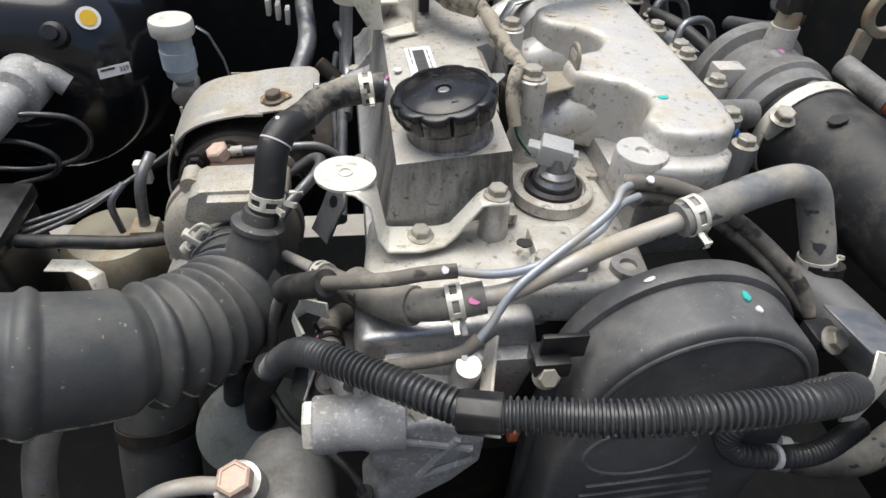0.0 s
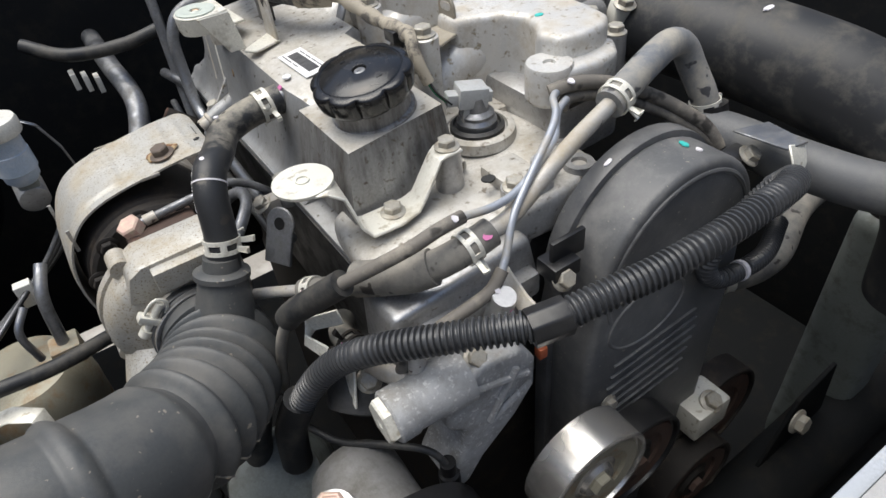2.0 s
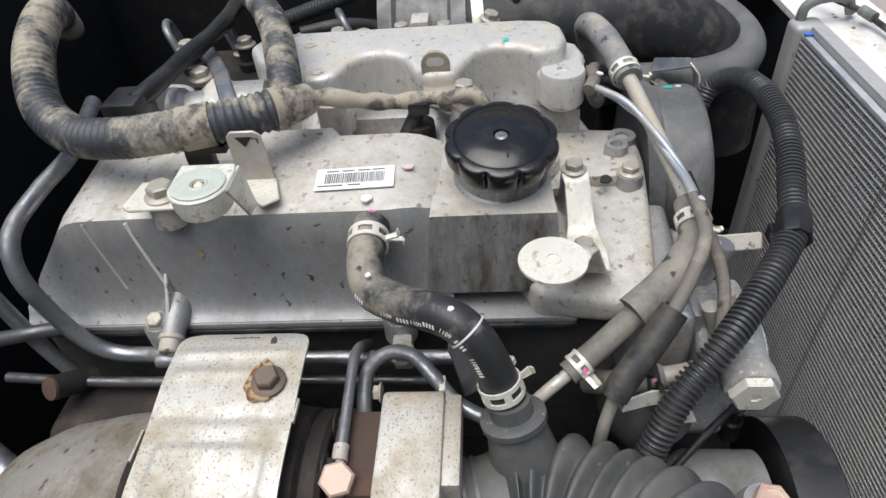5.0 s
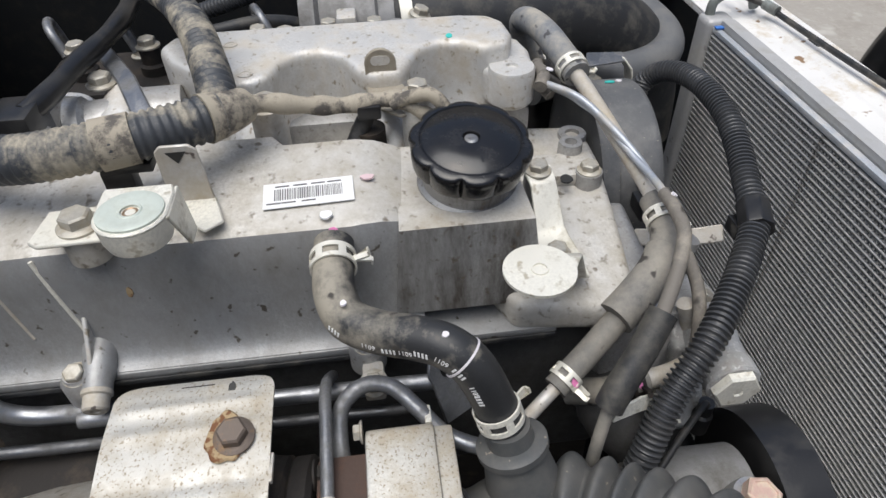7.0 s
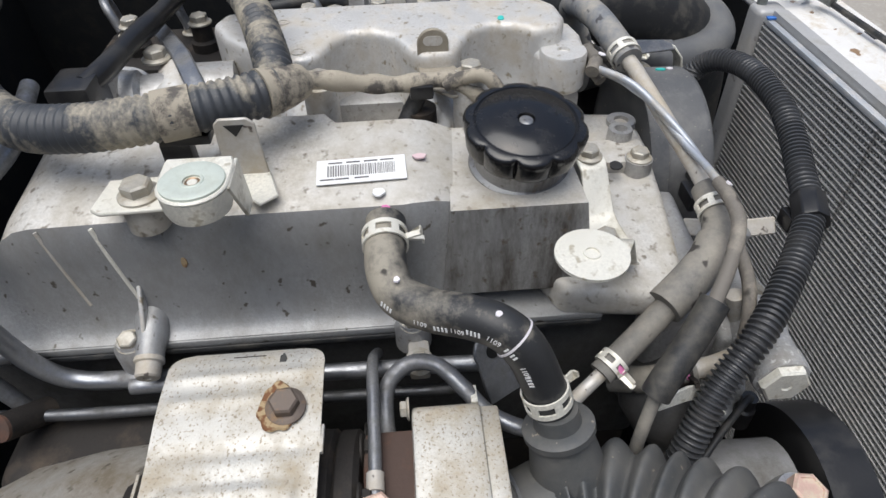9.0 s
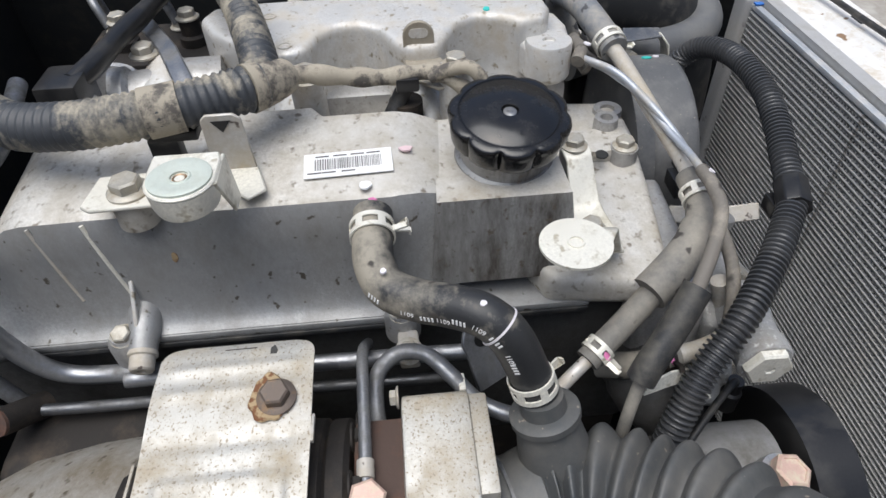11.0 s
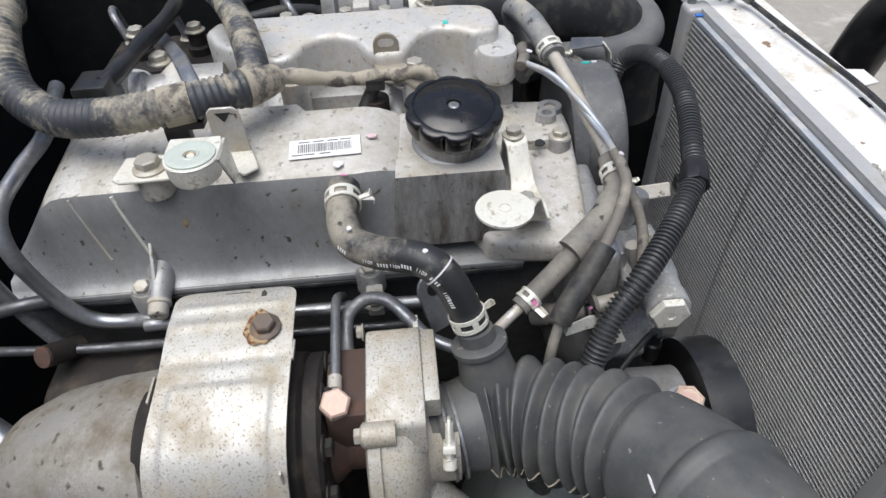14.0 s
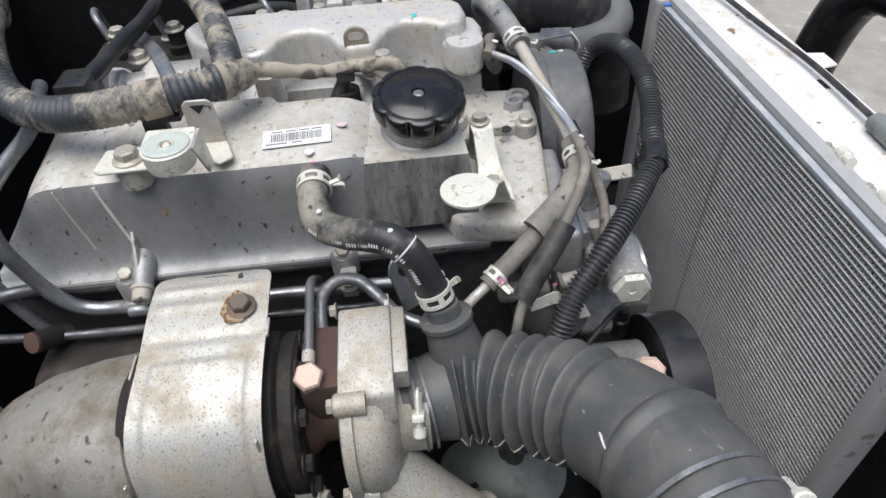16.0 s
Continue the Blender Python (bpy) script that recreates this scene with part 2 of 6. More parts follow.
BLUE_ZINC = surface("blue_grey_channel", (0.46, 0.49, 0.53), 0.45, 0.3, dirt=(0.55, 0.53, 0.50), dirt_amount=(0.5, 0.7), seed=60)
# oily dirt plus crevice shade, both held in the dark base colour
CAST_OILY = surface("oily_crevice_dark_casting", (0.11, 0.11, 0.11), 0.45, 0.5, dirt=(0.04, 0.037, 0.033), dirt_amount=(0.42, 0.7), dirt_scale=28, bump=0.5, seed=61)
RUST_BOLT = surface("browned_bolt_steel", (0.15, 0.12, 0.10), 0.55, 0.4, dirt=(0.26, 0.16, 0.08), dirt_amount=(0.5, 0.7), dirt_scale=120, seed=62)
CAST_GREY = surface("dull_grey_casting", (0.25, 0.25, 0.25), 0.55, 0.3, dirt=(0.12, 0.115, 0.105), dirt_amount=(0.42, 0.7), dirt_scale=40, bump=0.6, seed=63)
BRONZE = surface("bronze_rim", (0.36, 0.26, 0.17), 0.4, 0.6, seed=58)
PLUG = surface("light_grey_plastic", (0.42, 0.43, 0.43), 0.5, dirt=(0.32, 0.30, 0.26), seed=45)
TAPE = surface("muddy_tape", (0.38, 0.34, 0.27), 0.8, dirt=(0.10, 0.09, 0.08), dirt_amount=(0.5, 0.62), dirt_scale=60, seed=44)


# ---- building tools ----
def thing(name, loc, label, category, group="", kind=""):
    ob = new(name)
    ob.location = loc
    ob.empty_display_size = 0.01
    return tagged(ob, label, category, group, kind)


def sharpen(me, angle=38):
    bm = bmesh.new()
    bm.from_mesh(me)
    for f in bm.faces:
        f.smooth = True
    for e in bm.edges:
        e.smooth = len(e.link_faces) == 2 and e.calc_face_angle(0) < radians(angle)
    bm.to_mesh(me)
    bm.free()


def mesh_of(name, bm, mat, angle=38):
    bmesh.ops.recalc_face_normals(bm, faces=bm.faces)
    me = bpy.data.meshes.new(name)
    bm.to_mesh(me)
    bm.free()
    sharpen(me, angle)
    me.materials.append(mat)
    return me


def attach(ob, parent):
    ob.parent = parent
    if parent is not None:
        ob.matrix_parent_inverse = Matrix.Translation(parent.location).inverted() if parent.type == "EMPTY" else parent.matrix_basis.inverted()
    return ob


def part(name, bm, mat, parent, label="", angle=38):
    ob = new(name, mesh_of(name, bm, mat, angle))
    attach(ob, parent)
    return tagged(ob, label)


def solo(name, bm, mat, label, category, group="", kind="", angle=38):
    ob = new(name, mesh_of(name, bm, mat, angle))
    return tagged(ob, label, category, group, kind)


def turn_to(p, d):
    """A pose at p whose z axis points along d."""
    return Matrix.Translation(p) @ Vector(d).to_track_quat("Z", "Y").to_matrix().to_4x4()


def path_of(pts, step):
    """A smooth curve through the points, in even steps."""
    P = [Vector(p) for p in pts]
    if len(P) == 2:
        dense = [P[0].lerp(P[1], i / 8) for i in range(9)]
    else:
        E = [P[0] * 2 - P[1]] + P + [P[-1] * 2 - P[-2]]
        dense = []
        for i in range(1, len(E) - 2):
            a, b, c, d = E[i - 1:i + 3]
            for k in range(24):
                u = k / 24
                dense.append(0.5 * ((2 * b) + (c - a) * u + (2 * a - 5 * b + 4 * c - d) * u * u + (3 * b - a - 3 * c + d) * u ** 3))
        dense.append(P[-1])
    cum = [0.0]
    for a, b in zip(dense, dense[1:]):
        cum.append(cum[-1] + (b - a).length)
    n = max(2, int(cum[-1] / step))
    out, j = [], 0
    for i in range(n + 1):
        s = cum[-1] * i / n
        while j < len(cum) - 2 and cum[j + 1] < s:
            j += 1
        u = (s - cum[j]) / max(1e-9, cum[j + 1] - cum[j])
        out.append(dense[j].lerp(dense[j + 1], min(1, max(0, u))))
    return out, cum[-1]


def sweep(pts, r, seg=16, step=0.004, bm=None, squash=1.0):
    """A round tube along the points; r is a radius or a function of the distance and the whole length."""
    bm = bm or bmesh.new()
    path, length = path_of(pts, step)
    n = len(path)
    t0 = (path[1] - path[0]).normalized()
    side = t0.orthogonal().normalized()
    rings = []
    for i, p in enumerate(path):
        t = (path[min(n - 1, i + 1)] - path[max(0, i - 1)]).normalized()
        side = (side - t * side.dot(t)).normalized()
        up = t.cross(side)
        rr = r(length * i / (n - 1), length) if callable(r) else r
        rings.append([bm.verts.new(p + (side * math.cos(a) + up * math.sin(a) * squash) * rr) for a in (2 * math.pi * k / seg for k in range(seg))])
    for A, B in zip(rings, rings[1:]):
        for k in range(seg):
            bm.faces.new((A[k], A[(k + 1) % seg], B[(k + 1) % seg], B[k]))
    bm.faces.new(rings[0][::-1])
    bm.faces.new(rings[-1])
    return bm


def ribbed(r, depth, pitch, duty=0.5):
    """A radius that goes in and out along the way, as a corrugated tube's does."""
    def f(s, length):
        u = (s / pitch) % 1.0
        return r - depth * (0.5 + 0.5 * math.tanh(6 * (math.cos(2 * math.pi * u) - math.cos(math.pi * duty))))
    return f


def lathe(profile, m=Matrix(), seg=32, bm=None, lobes=0, lobe_depth=0.0, lobe_from=0):
    """A turned body: (radius, height) pairs round the z axis of m."""
    bm = bm or bmesh.new()
    rings = []
    for r, h in profile:
        if r <= 1e-6:
            rings.append([bm.verts.new(m @ Vector((0, 0, h)))])
        else:
            rings.append([bm.verts.new(m @ Vector((r * math.cos(a), r * math.sin(a), h))) for a in (2 * math.pi * k / seg for k in range(seg))])
    for A, B in zip(rings, rings[1:]):
        for k in range(seg):
            k2 = (k + 1) % seg
            if len(A) == 1 and len(B) == 1:
                continue
            if len(A) == 1:
                bm.faces.new((A[0], B[k2], B[k]))
            elif len(B) == 1:
                bm.faces.new((A[k], A[k2], B[0]))
            else:
                bm.faces.new((A[k], A[k2], B[k2], B[k]))
    for ring, flip in ((rings[0], True), (rings[-1], False)):
        if len(ring) > 2:
            bm.faces.new(ring[::-1] if flip else ring)
    return bm


def bevel(bm, width, segments=2, angle=30):
    es = [e for e in bm.edges if len(e.link_faces) == 2 and e.calc_face_angle(0) > radians(angle)]
    bmesh.ops.bevel(bm, geom=es, offset=width, segments=segments, profile=0.6, affect="EDGES", clamp_overlap=True)
    return bm


def box(c, s, m=Matrix(), bev=0.002, bm=None, segments=2):
    own = bmesh.new()
    bmesh.ops.create_cube(own, size=1.0)
    bmesh.ops.transform(own, verts=own.verts, matrix=m @ Matrix.Translation(c) @ Matrix.Diagonal((*s, 1)))
    if bev:
        bevel(own, bev, segments)
    return merge(bm, own)


def merge(bm, own):
    if bm is None:
        return own
    me = bpy.data.meshes.new("tmp")
    own.to_mesh(me)
    own.free()
    bm.from_mesh(me)
    bpy.data.meshes.remove(me)
    return bm


def prism(poly, lo, hi, axis="z", bev=0.003, segments=2, m=Matrix(), bm=None):
    """A polygon drawn out along an axis. z: (x, y) pairs; y: (x, z) pairs; x: (y, z) pairs. Points may carry their own heights for hi."""
    own = bmesh.new()
    place = {"z": lambda a, b, h: (a, b, h), "y": lambda a, b, h: (a, h, b), "x": lambda a, b, h: (h, a, b)}[axis]
    A = [own.verts.new(m @ Vector(place(p[0], p[1], lo))) for p in poly]
    B = [own.verts.new(m @ Vector(place(p[0], p[1], p[2] if len(p) > 2 else hi))) for p in poly]
    own.faces.new(A[::-1])
    own.faces.new(B)
    for k in range(len(A)):
        k2 = (k + 1) % len(A)
        own.faces.new((A[k], A[k2], B[k2], B[k]))
    bmesh.ops.recalc_face_normals(own, faces=own.faces)
    if bev:
        bevel(own, bev, segments)
    return merge(bm, own)


def arc(cx, cy, r, a0, a1, n):
    return [(cx + r * math.cos(radians(a0 + (a1 - a0) * k / n)), cy + r * math.sin(radians(a0 + (a1 - a0) * k / n))) for k in range(n + 1)]


def hex_head(r=0.007, h=0.0055, flange=0.0095):
    bm = lathe([(flange, 0), (flange, 0.0012), (flange * 0.82, 0.0022), (r, 0.0024)], seg=24)
    own = lathe([(r, 0.002), (r, 0.002 + h * 0.85), (r * 0.86, 0.002 + h)], seg=6)
    merge(bm, own)
    return lathe([(r * 0.62, 0.0018 + h), (r * 0.55, 0.0008 + h)], seg=12, bm=bm)


BOLT_MESH = {}


def bolt(parent, p, d=(0, 0, 1), size=1.0, mat=None, name="bolt", label="", spin=0.0):
    mat = mat or BOLT
    if mat.name not in BOLT_MESH:
        BOLT_MESH[mat.name] = mesh_of("bolt", hex_head(), mat)
    ob = new(name, BOLT_MESH[mat.name])
    ob.matrix_basis = turn_to(p, d) @ Matrix.Rotation(spin, 4, "Z") @ Matrix.Diagonal((size, size, size, 1))
    attach(ob, parent)
    return tagged(ob, label)


def hose_clamp(parent, p, d, r, width=0.010, ears=(0, 0, 1), mat=None):
    """A spring band: two thin rings joined by bars, with two bent ears."""
    m = turn_to(p, d)
    bm = bmesh.new()
    heights = [-width / 2, -width * 0.22, width * 0.22, width / 2]
    grid = [[bm.verts.new(m @ Vector(((r + 0.0003) * math.cos(a), (r + 0.0003) * math.sin(a), h))) for a in (2 * math.pi * k / 36 for k in range(36))] for h in heights]
    for i in range(3):
        for k in range(36):
            if i == 1 and k % 6 in (1, 2, 3, 4):
                continue
            bm.faces.new((grid[i][k], grid[i][(k + 1) % 36], grid[i + 1][(k + 1) % 36], grid[i + 1][k]))
    bmesh.ops.recalc_face_normals(bm, faces=bm.faces)
    bmesh.ops.solidify(bm, geom=bm.faces[:], thickness=-0.0011)
    band = part("clamp", bm, mat or ZINC, parent, "zinc spring hose clamp")
    e = (m.inverted().to_3x3() @ Vector(ears))
    a = math.atan2(e.y, e.x)
    for s in (-1, 1):
        em = m @ Matrix.Rotation(a + s * 0.22, 4, "Z")
        ear = prism([(r + 0.0004, -0.0006), (r + 0.010, -0.0006), (r + 0.010, s * 0.004 - 0.0006), (r + 0.0112, s * 0.004), (r + 0.0112, 0.0008), (r + 0.0004, 0.0008)] if s > 0 else
                    [(r + 0.0004, 0.0006), (r + 0.010, 0.0006), (r + 0.010, s * 0.004 + 0.0006), (r + 0.0112, s * 0.004), (r + 0.0112, -0.0008), (r + 0.0004, -0.0008)],
                    s * width * 0.22 - width * 0.18, s * width * 0.22 + width * 0.18, "z", 0, m=em)
        part("clamp_ear", ear, mat or ZINC, band)
    return band


def blot(parent, name, p, n, rx, ry, mat, seed=0, label=""):
    """A thin daub of paint with an uneven rim."""
    rnd = random.Random(seed)
    m = turn_to(p, n)
    bm = bmesh.new()
    rim = []
    waves = [(w, rnd.uniform(0.03, 0.13) / w ** 0.5, rnd.uniform(0, 6.28)) for w in (2, 3, 5, 7, 11)]
    for k in range(40):
        a = 2 * math.pi * k / 40
        q = 0.95 + sum(h * math.sin(w * a + o) for w, h, o in waves)
        rim.append((math.cos(a) * rx * q, math.sin(a) * ry * q))
    top = [bm.verts.new(m @ Vector((x * 0.93, y * 0.93, 0.0004))) for x, y in rim]
    low = [bm.verts.new(m @ Vector((x, y, -0.0006))) for x, y in rim]
    bm.faces.new(top)
    for k in range(40):
        bm.faces.new((low[k], low[(k + 1) % 40], top[(k + 1) % 40], top[k]))
    return part(name, bm, mat, parent, label)

# ---- setting ----
solo("ground", box((0, 0, -0.05), (400, 400, 0.1), bev=0), CONCRETE, "stained grey concrete workshop floor", "floor", kind="structure")
# unseen walls, added to cut horizon light so that it falls from above
for nm, c, s in (("wall_sky_block_front", (0, -7, 2.2), (14.2, 0.2, 4.4)), ("wall_sky_block_back", (0, 7, 2.2), (14.2, 0.2, 4.4)), ("wall_sky_block_turbo_side", (-7, 0, 2.2), (0.2, 13.8, 4.4)), ("wall_sky_block_intake_side", (7, 0, 2.2), (0.2, 13.8, 4.4))):
    solo(nm, box(c, s, bev=0), CONCRETE, "plain grey unseen wall added to block the low sky", "wall", kind="structure")
solo("wall_firewall", box((0, 0.66, 0.72), (1.5, 0.03, 0.66), bev=0.004), BAY, "sheet metal firewall, near-black with bay shade in its colour", "wall", kind="structure")
solo("wall_wing_turbo_side", box((-0.70, 0.06, 0.63), (0.03, 1.2, 0.60), bev=0.004), BAY, "inner wing panel, near-black with bay shade in its colour", "wall", kind="structure")
solo("wall_wing_intake_side", box((0.70, 0.06, 0.63), (0.03, 1.2, 0.60), bev=0.004), BAY, "inner wing panel, near-black with bay shade in its colour", "wall", kind="structure")
solo("floor_undertray", box((0, 0.075, 0.33), (1.368, 1.13, 0.02), bev=0.002), BAY, "dirty undertray below the engine, bay shade in its colour", "tray", kind="structure")


cross = thing("crossmember", (0, -0.26, 0.36), "dirty steel crossmember below the engine front, bay shade in its colour", "chassis beam")
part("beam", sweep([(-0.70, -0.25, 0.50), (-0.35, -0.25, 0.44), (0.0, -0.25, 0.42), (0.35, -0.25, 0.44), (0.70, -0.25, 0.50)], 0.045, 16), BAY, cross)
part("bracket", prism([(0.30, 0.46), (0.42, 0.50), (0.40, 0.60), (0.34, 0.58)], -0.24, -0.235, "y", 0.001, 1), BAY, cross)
bolt(cross, (0.34, -0.245, 0.55), (0, -1, 0.2), 1.6)
stay = thing("lower_hose_run", (0.3, -0.1, 0.6), "dusty black lower coolant hose beside the timing cover", "hose")
part("hose", sweep([(0.26, -0.10, 0.74), (0.30, -0.14, 0.72), (0.37, -0.15, 0.715), (0.46, -0.12, 0.72), (0.6, -0.1, 0.70)], 0.014, 18), RUBBER_DUST, stay)
part("clamp", lathe([(0.0143, -0.005), (0.0155, -0.005), (0.0155, 0.005), (0.0143, 0.005), (0.0143, -0.005)], turn_to((0.30, -0.14, 0.72), (1, -0.4, 0)), 24), ZINC, stay)

# ---- cylinder head and valve cover ----
head = thing("cylinder_head", (0.03, 0.1, 0.345), "dirty cast aluminium engine block and head under the cover", "engine block")
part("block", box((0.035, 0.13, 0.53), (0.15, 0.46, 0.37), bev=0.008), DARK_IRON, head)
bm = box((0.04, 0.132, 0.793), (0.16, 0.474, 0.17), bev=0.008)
# darkened to carry the shade under the cover edge as well as dirt
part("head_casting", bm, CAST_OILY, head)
bm = box((0.092, 0.16, 0.9), (0.075, 0.33, 0.06), bev=0.006)
part("intake_side_step", bm, CAST_TOP, head)
bm = prism([(-0.054, -0.02, 0.910), (-0.062, -0.085, 0.905), (-0.050, -0.103, 0.907), (0.03, -0.112, 0.916), (0.09, -0.118, 0.920), (0.132, -0.116, 0.924), (0.136, -0.06, 0.926), (0.124, 0.03, 0.926), (0.06, 0.03, 0.924)], 0.884, 0.915, "z", 0.008, 4)
part("front_deck", bm, CAST_TOP, head)
for c, s, mt in (((0.072, -0.085, 0.922), (0.032, 0.05, 0.012), CAST_TOP), ((0.046, -0.02, 0.925), (0.014, 0.06, 0.010), CAST_TOP)):
    part("deck_pad", box(c, s, bev=0.004), mt, head)
bm = lathe([(0.014, 0.895), (0.012, 0.924), (0.0115, 0.9265), (0.006, 0.9265), (0.006, 0.918)], Matrix.Translation((0.117, -0.1037, 0)), 24)
part("bolt_boss", bm, CAST, head)
bm = lathe([(0.011, 0.89), (0.0095, 0.934), (0.009, 0.9355), (0.005, 0.9355), (0.005, 0.93)], Matrix.Translation((0.09, -0.094, 0)), 20)
part("bolt_boss", bm, CAST, head)
part("bolt_boss", lathe([(0.012, 0.88), (0.0105, 0.9285)], Matrix.Translation((0.0586, -0.1, 0)), 20), CAST, head)
bolt(head, (0.0586, -0.1, 0.9285))
part("front_casting", prism([(-0.066, 0.893), (-0.07, 0.84), (-0.05, 0.80), (0.045, 0.80), (0.06, 0.86), (0.05, 0.905)], -0.128, -0.08, "y", 0.008, 3), CAST, head)
part("front_ledge", box((0.0, -0.125, 0.868), (0.1, 0.03, 0.022), bev=0.005), CAST, head)
blot(head, "dark_drip", (0.05, -0.08, 0.9292), (0, 0, 1), 0.006, 0.005, INK, 3)

cover = thing("valve_cover", (0, 0.13, 0.893), "grey cast aluminium valve cover with dust and dark stains", "valve cover")
side = [(-0.0545, 0.8850), (-0.0545, 0.8885), (-0.0505, 0.8905), (-0.0470, 0.8940), (-0.0445, 0.8985), (-0.0425, 0.904), (-0.0408, 0.912), (-0.0390, 0.922), (-0.0365, 0.945), (-0.0350, 0.960), (-0.0310, 0.9690), (-0.018, 0.9735), (0.046, 0.981), (0.052, 0.976), (0.056, 0.905), (0.056, 0.888)]
bm = bmesh.new()
stations = [(0.038, -0.012, 0, 0.009), (0.050, -0.006, 0, 0.007), (0.060, -0.002, 0, 0.004), (0.072, 0, 0, 0.001), (0.078, 0, 0, 0), (0.12, 0, 0, 0), (0.128, 0.0, 0.012, 0), (0.25, 0.0, 0.012, 0), (0.296, -0.001, 0.012, 0), (0.306, -0.004, 0.012, 0.001), (0.316, -0.012, 0.008, 0.003), (0.338, -0.042, 0.004, 0.006), (0.356, -0.066, 0.0, 0.008), (0.361, -0.078, 0.0, 0.009)]
rows = []
for y, drop, wide, inset in stations:
    row = []
    for x, z in side:
        zz = z + drop * max(0.0, (z - 0.90) / 0.08)
        row.append(bm.verts.new((x + (wide if x > 0.03 else 0) + (inset * min(1, max(0, (z - 0.90) / 0.05)) if x < 0 else 0), y, zz)))
    rows.append(row)
for A, B in zip(rows, rows[1:]):
    for k in range(len(side)):
        k2 = (k + 1) % len(side)
        bm.faces.new((A[k], A[k2], B[k2], B[k]))
bm.faces.new(rows[0])
bm.faces.new(rows[-1][::-1])
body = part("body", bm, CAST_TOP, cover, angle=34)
# steep and low faces take the darker side colour, the top stays dusty
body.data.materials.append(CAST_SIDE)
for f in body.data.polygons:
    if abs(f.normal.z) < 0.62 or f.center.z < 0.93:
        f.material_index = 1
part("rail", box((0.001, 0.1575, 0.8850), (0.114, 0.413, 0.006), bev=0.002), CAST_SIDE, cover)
part("gasket", box((0.001, 0.156, 0.8800), (0.116, 0.408, 0.004), bev=0.001), RUBBER, cover)
# filler pedestal with tapered walls
TILT_CAP = Matrix.Translation((0.0005, 0.001, 1.003)) @ Matrix.Rotation(radians(-10), 4, "Y") @ Matrix.Rotation(radians(2), 4, "X") @ Matrix.Translation((0, 0, -1.0))
bm = bmesh.new()
low = [(-0.0445, -0.041), (0.056, -0.037), (0.056, 0.05), (-0.0445, 0.056)]
top = [(-0.0345, -0.0335), (0.047, -0.0295), (0.047, 0.045), (-0.0345, 0.050)]
A = [bm.verts.new((x, y, 0.903)) for x, y in low]
B = [bm.verts.new((x, y, 0.9645 + 0.08 * (x + 0.0345))) for x, y in top]
bm.faces.new(A[::-1])
bm.faces.new(B)
for k in range(4):
    bm.faces.new((A[k], A[(k + 1) % 4], B[(k + 1) % 4], B[k]))
bevel(bm, 0.009, 4)
pedestal = part("filler_pedestal", bm, OILY, cover)
pedestal.data.materials.append(CAST_TOP)
for f in pedestal.data.polygons:
    if f.normal.z > 0.75:
        f.material_index = 1
part("filler_neck", lathe([(0.0335, 0.956), (0.0325, 0.966), (0.0300, 0.968), (0.0295, 0.988), (0.024, 0.988)], TILT_CAP, 40), OILY, cover)
# cast edges in paler metals, so the colour carries their bright reflection
for y, deep, mt in ((0.2590, 0.0014, ZINC), (0.2905, 0.0011, STEEL_PALE)):
    part("side_edge_glint", sweep([(-0.0330, y + 0.001, 0.9670), (-0.0362, y - 0.004, 0.945), (-0.0390, y - 0.010, 0.920), (-0.0406, y - 0.0125, 0.912)], deep, 8), mt, cover)
blot(cover, "pink_mark", (-0.0335, 0.0885, 0.9685), (-0.7, 0, 0.6), 0.003, 0.003, PINK, 4, "pink paint dot")
blot(cover, "pink_mark", (0.006, 0.066, 0.9778), (-0.1, 0, 1), 0.005, 0.0025, PINK_FAINT, 5, "faint pink paint daub")
blot(cover, "rust_mark", (-0.0372, 0.213, 0.940), (-1, 0, 0.12), 0.0022, 0.0038, RUST_BROWN, 6, "small rust run")
blot(cover, "casting_mark", (-0.024, 0.092, 0.9742), (-0.1, 0, 1), 0.004, 0.004, WHITE, 7)
for y in (0.256, 0.0775):
    part("rail_lug", lathe([(0.012, 0.872), (0.012, 0.8885), (0.009, 0.894)], Matrix.Translation((-0.055, y, 0)), 20), CAST, cover)
    bolt(cover, (-0.057, y, 0.893), (-0.3, 0, 1), 0.9)
spigot = turn_to((-0.038, 0.2440, 0.8975), (-0.040, -0.001, -0.0145))
part("spigot", lathe([(0.0125, -0.006), (0.0105, 0.010), (0.0088, 0.026), (0.0088, 0.030)], spigot, 24), CAST_SIDE, cover)
part("spigot_ring", lathe([(0.0088, 0.030), (0.0092, 0.031), (0.0092, 0.033), (0.0078, 0.034), (0.0076, 0.042), (0.0066, 0.0432), (0.0030, 0.0432), (0.0028, 0.041)], spigot, 24), STEEL_PALE, cover, "pale threaded pipe end")
part("web", prism([(-0.0385, 0.925), (-0.058, 0.899), (-0.058, 0.890), (-0.0385, 0.890)], 0.2440, 0.2468, "y", 0.0006, 1), CAST_CLEAN, cover)

# oil filler cap with a lobed rim
cap = thing("oil_filler_cap", (0, 0.0, 0.974), "glossy black plastic oil filler cap with ten lobes", "cap")


def cap_ring(r, z, deep, n=120):
    out = []
    for k in range(n):
        a = 2 * math.pi * k / n
        w = (0.5 + 0.5 * math.cos(10 * a)) ** 0.22
        out.append((math.cos(a) * (r - deep * (1 - w)), math.sin(a) * (r - deep * (1 - w)), z))
    return out


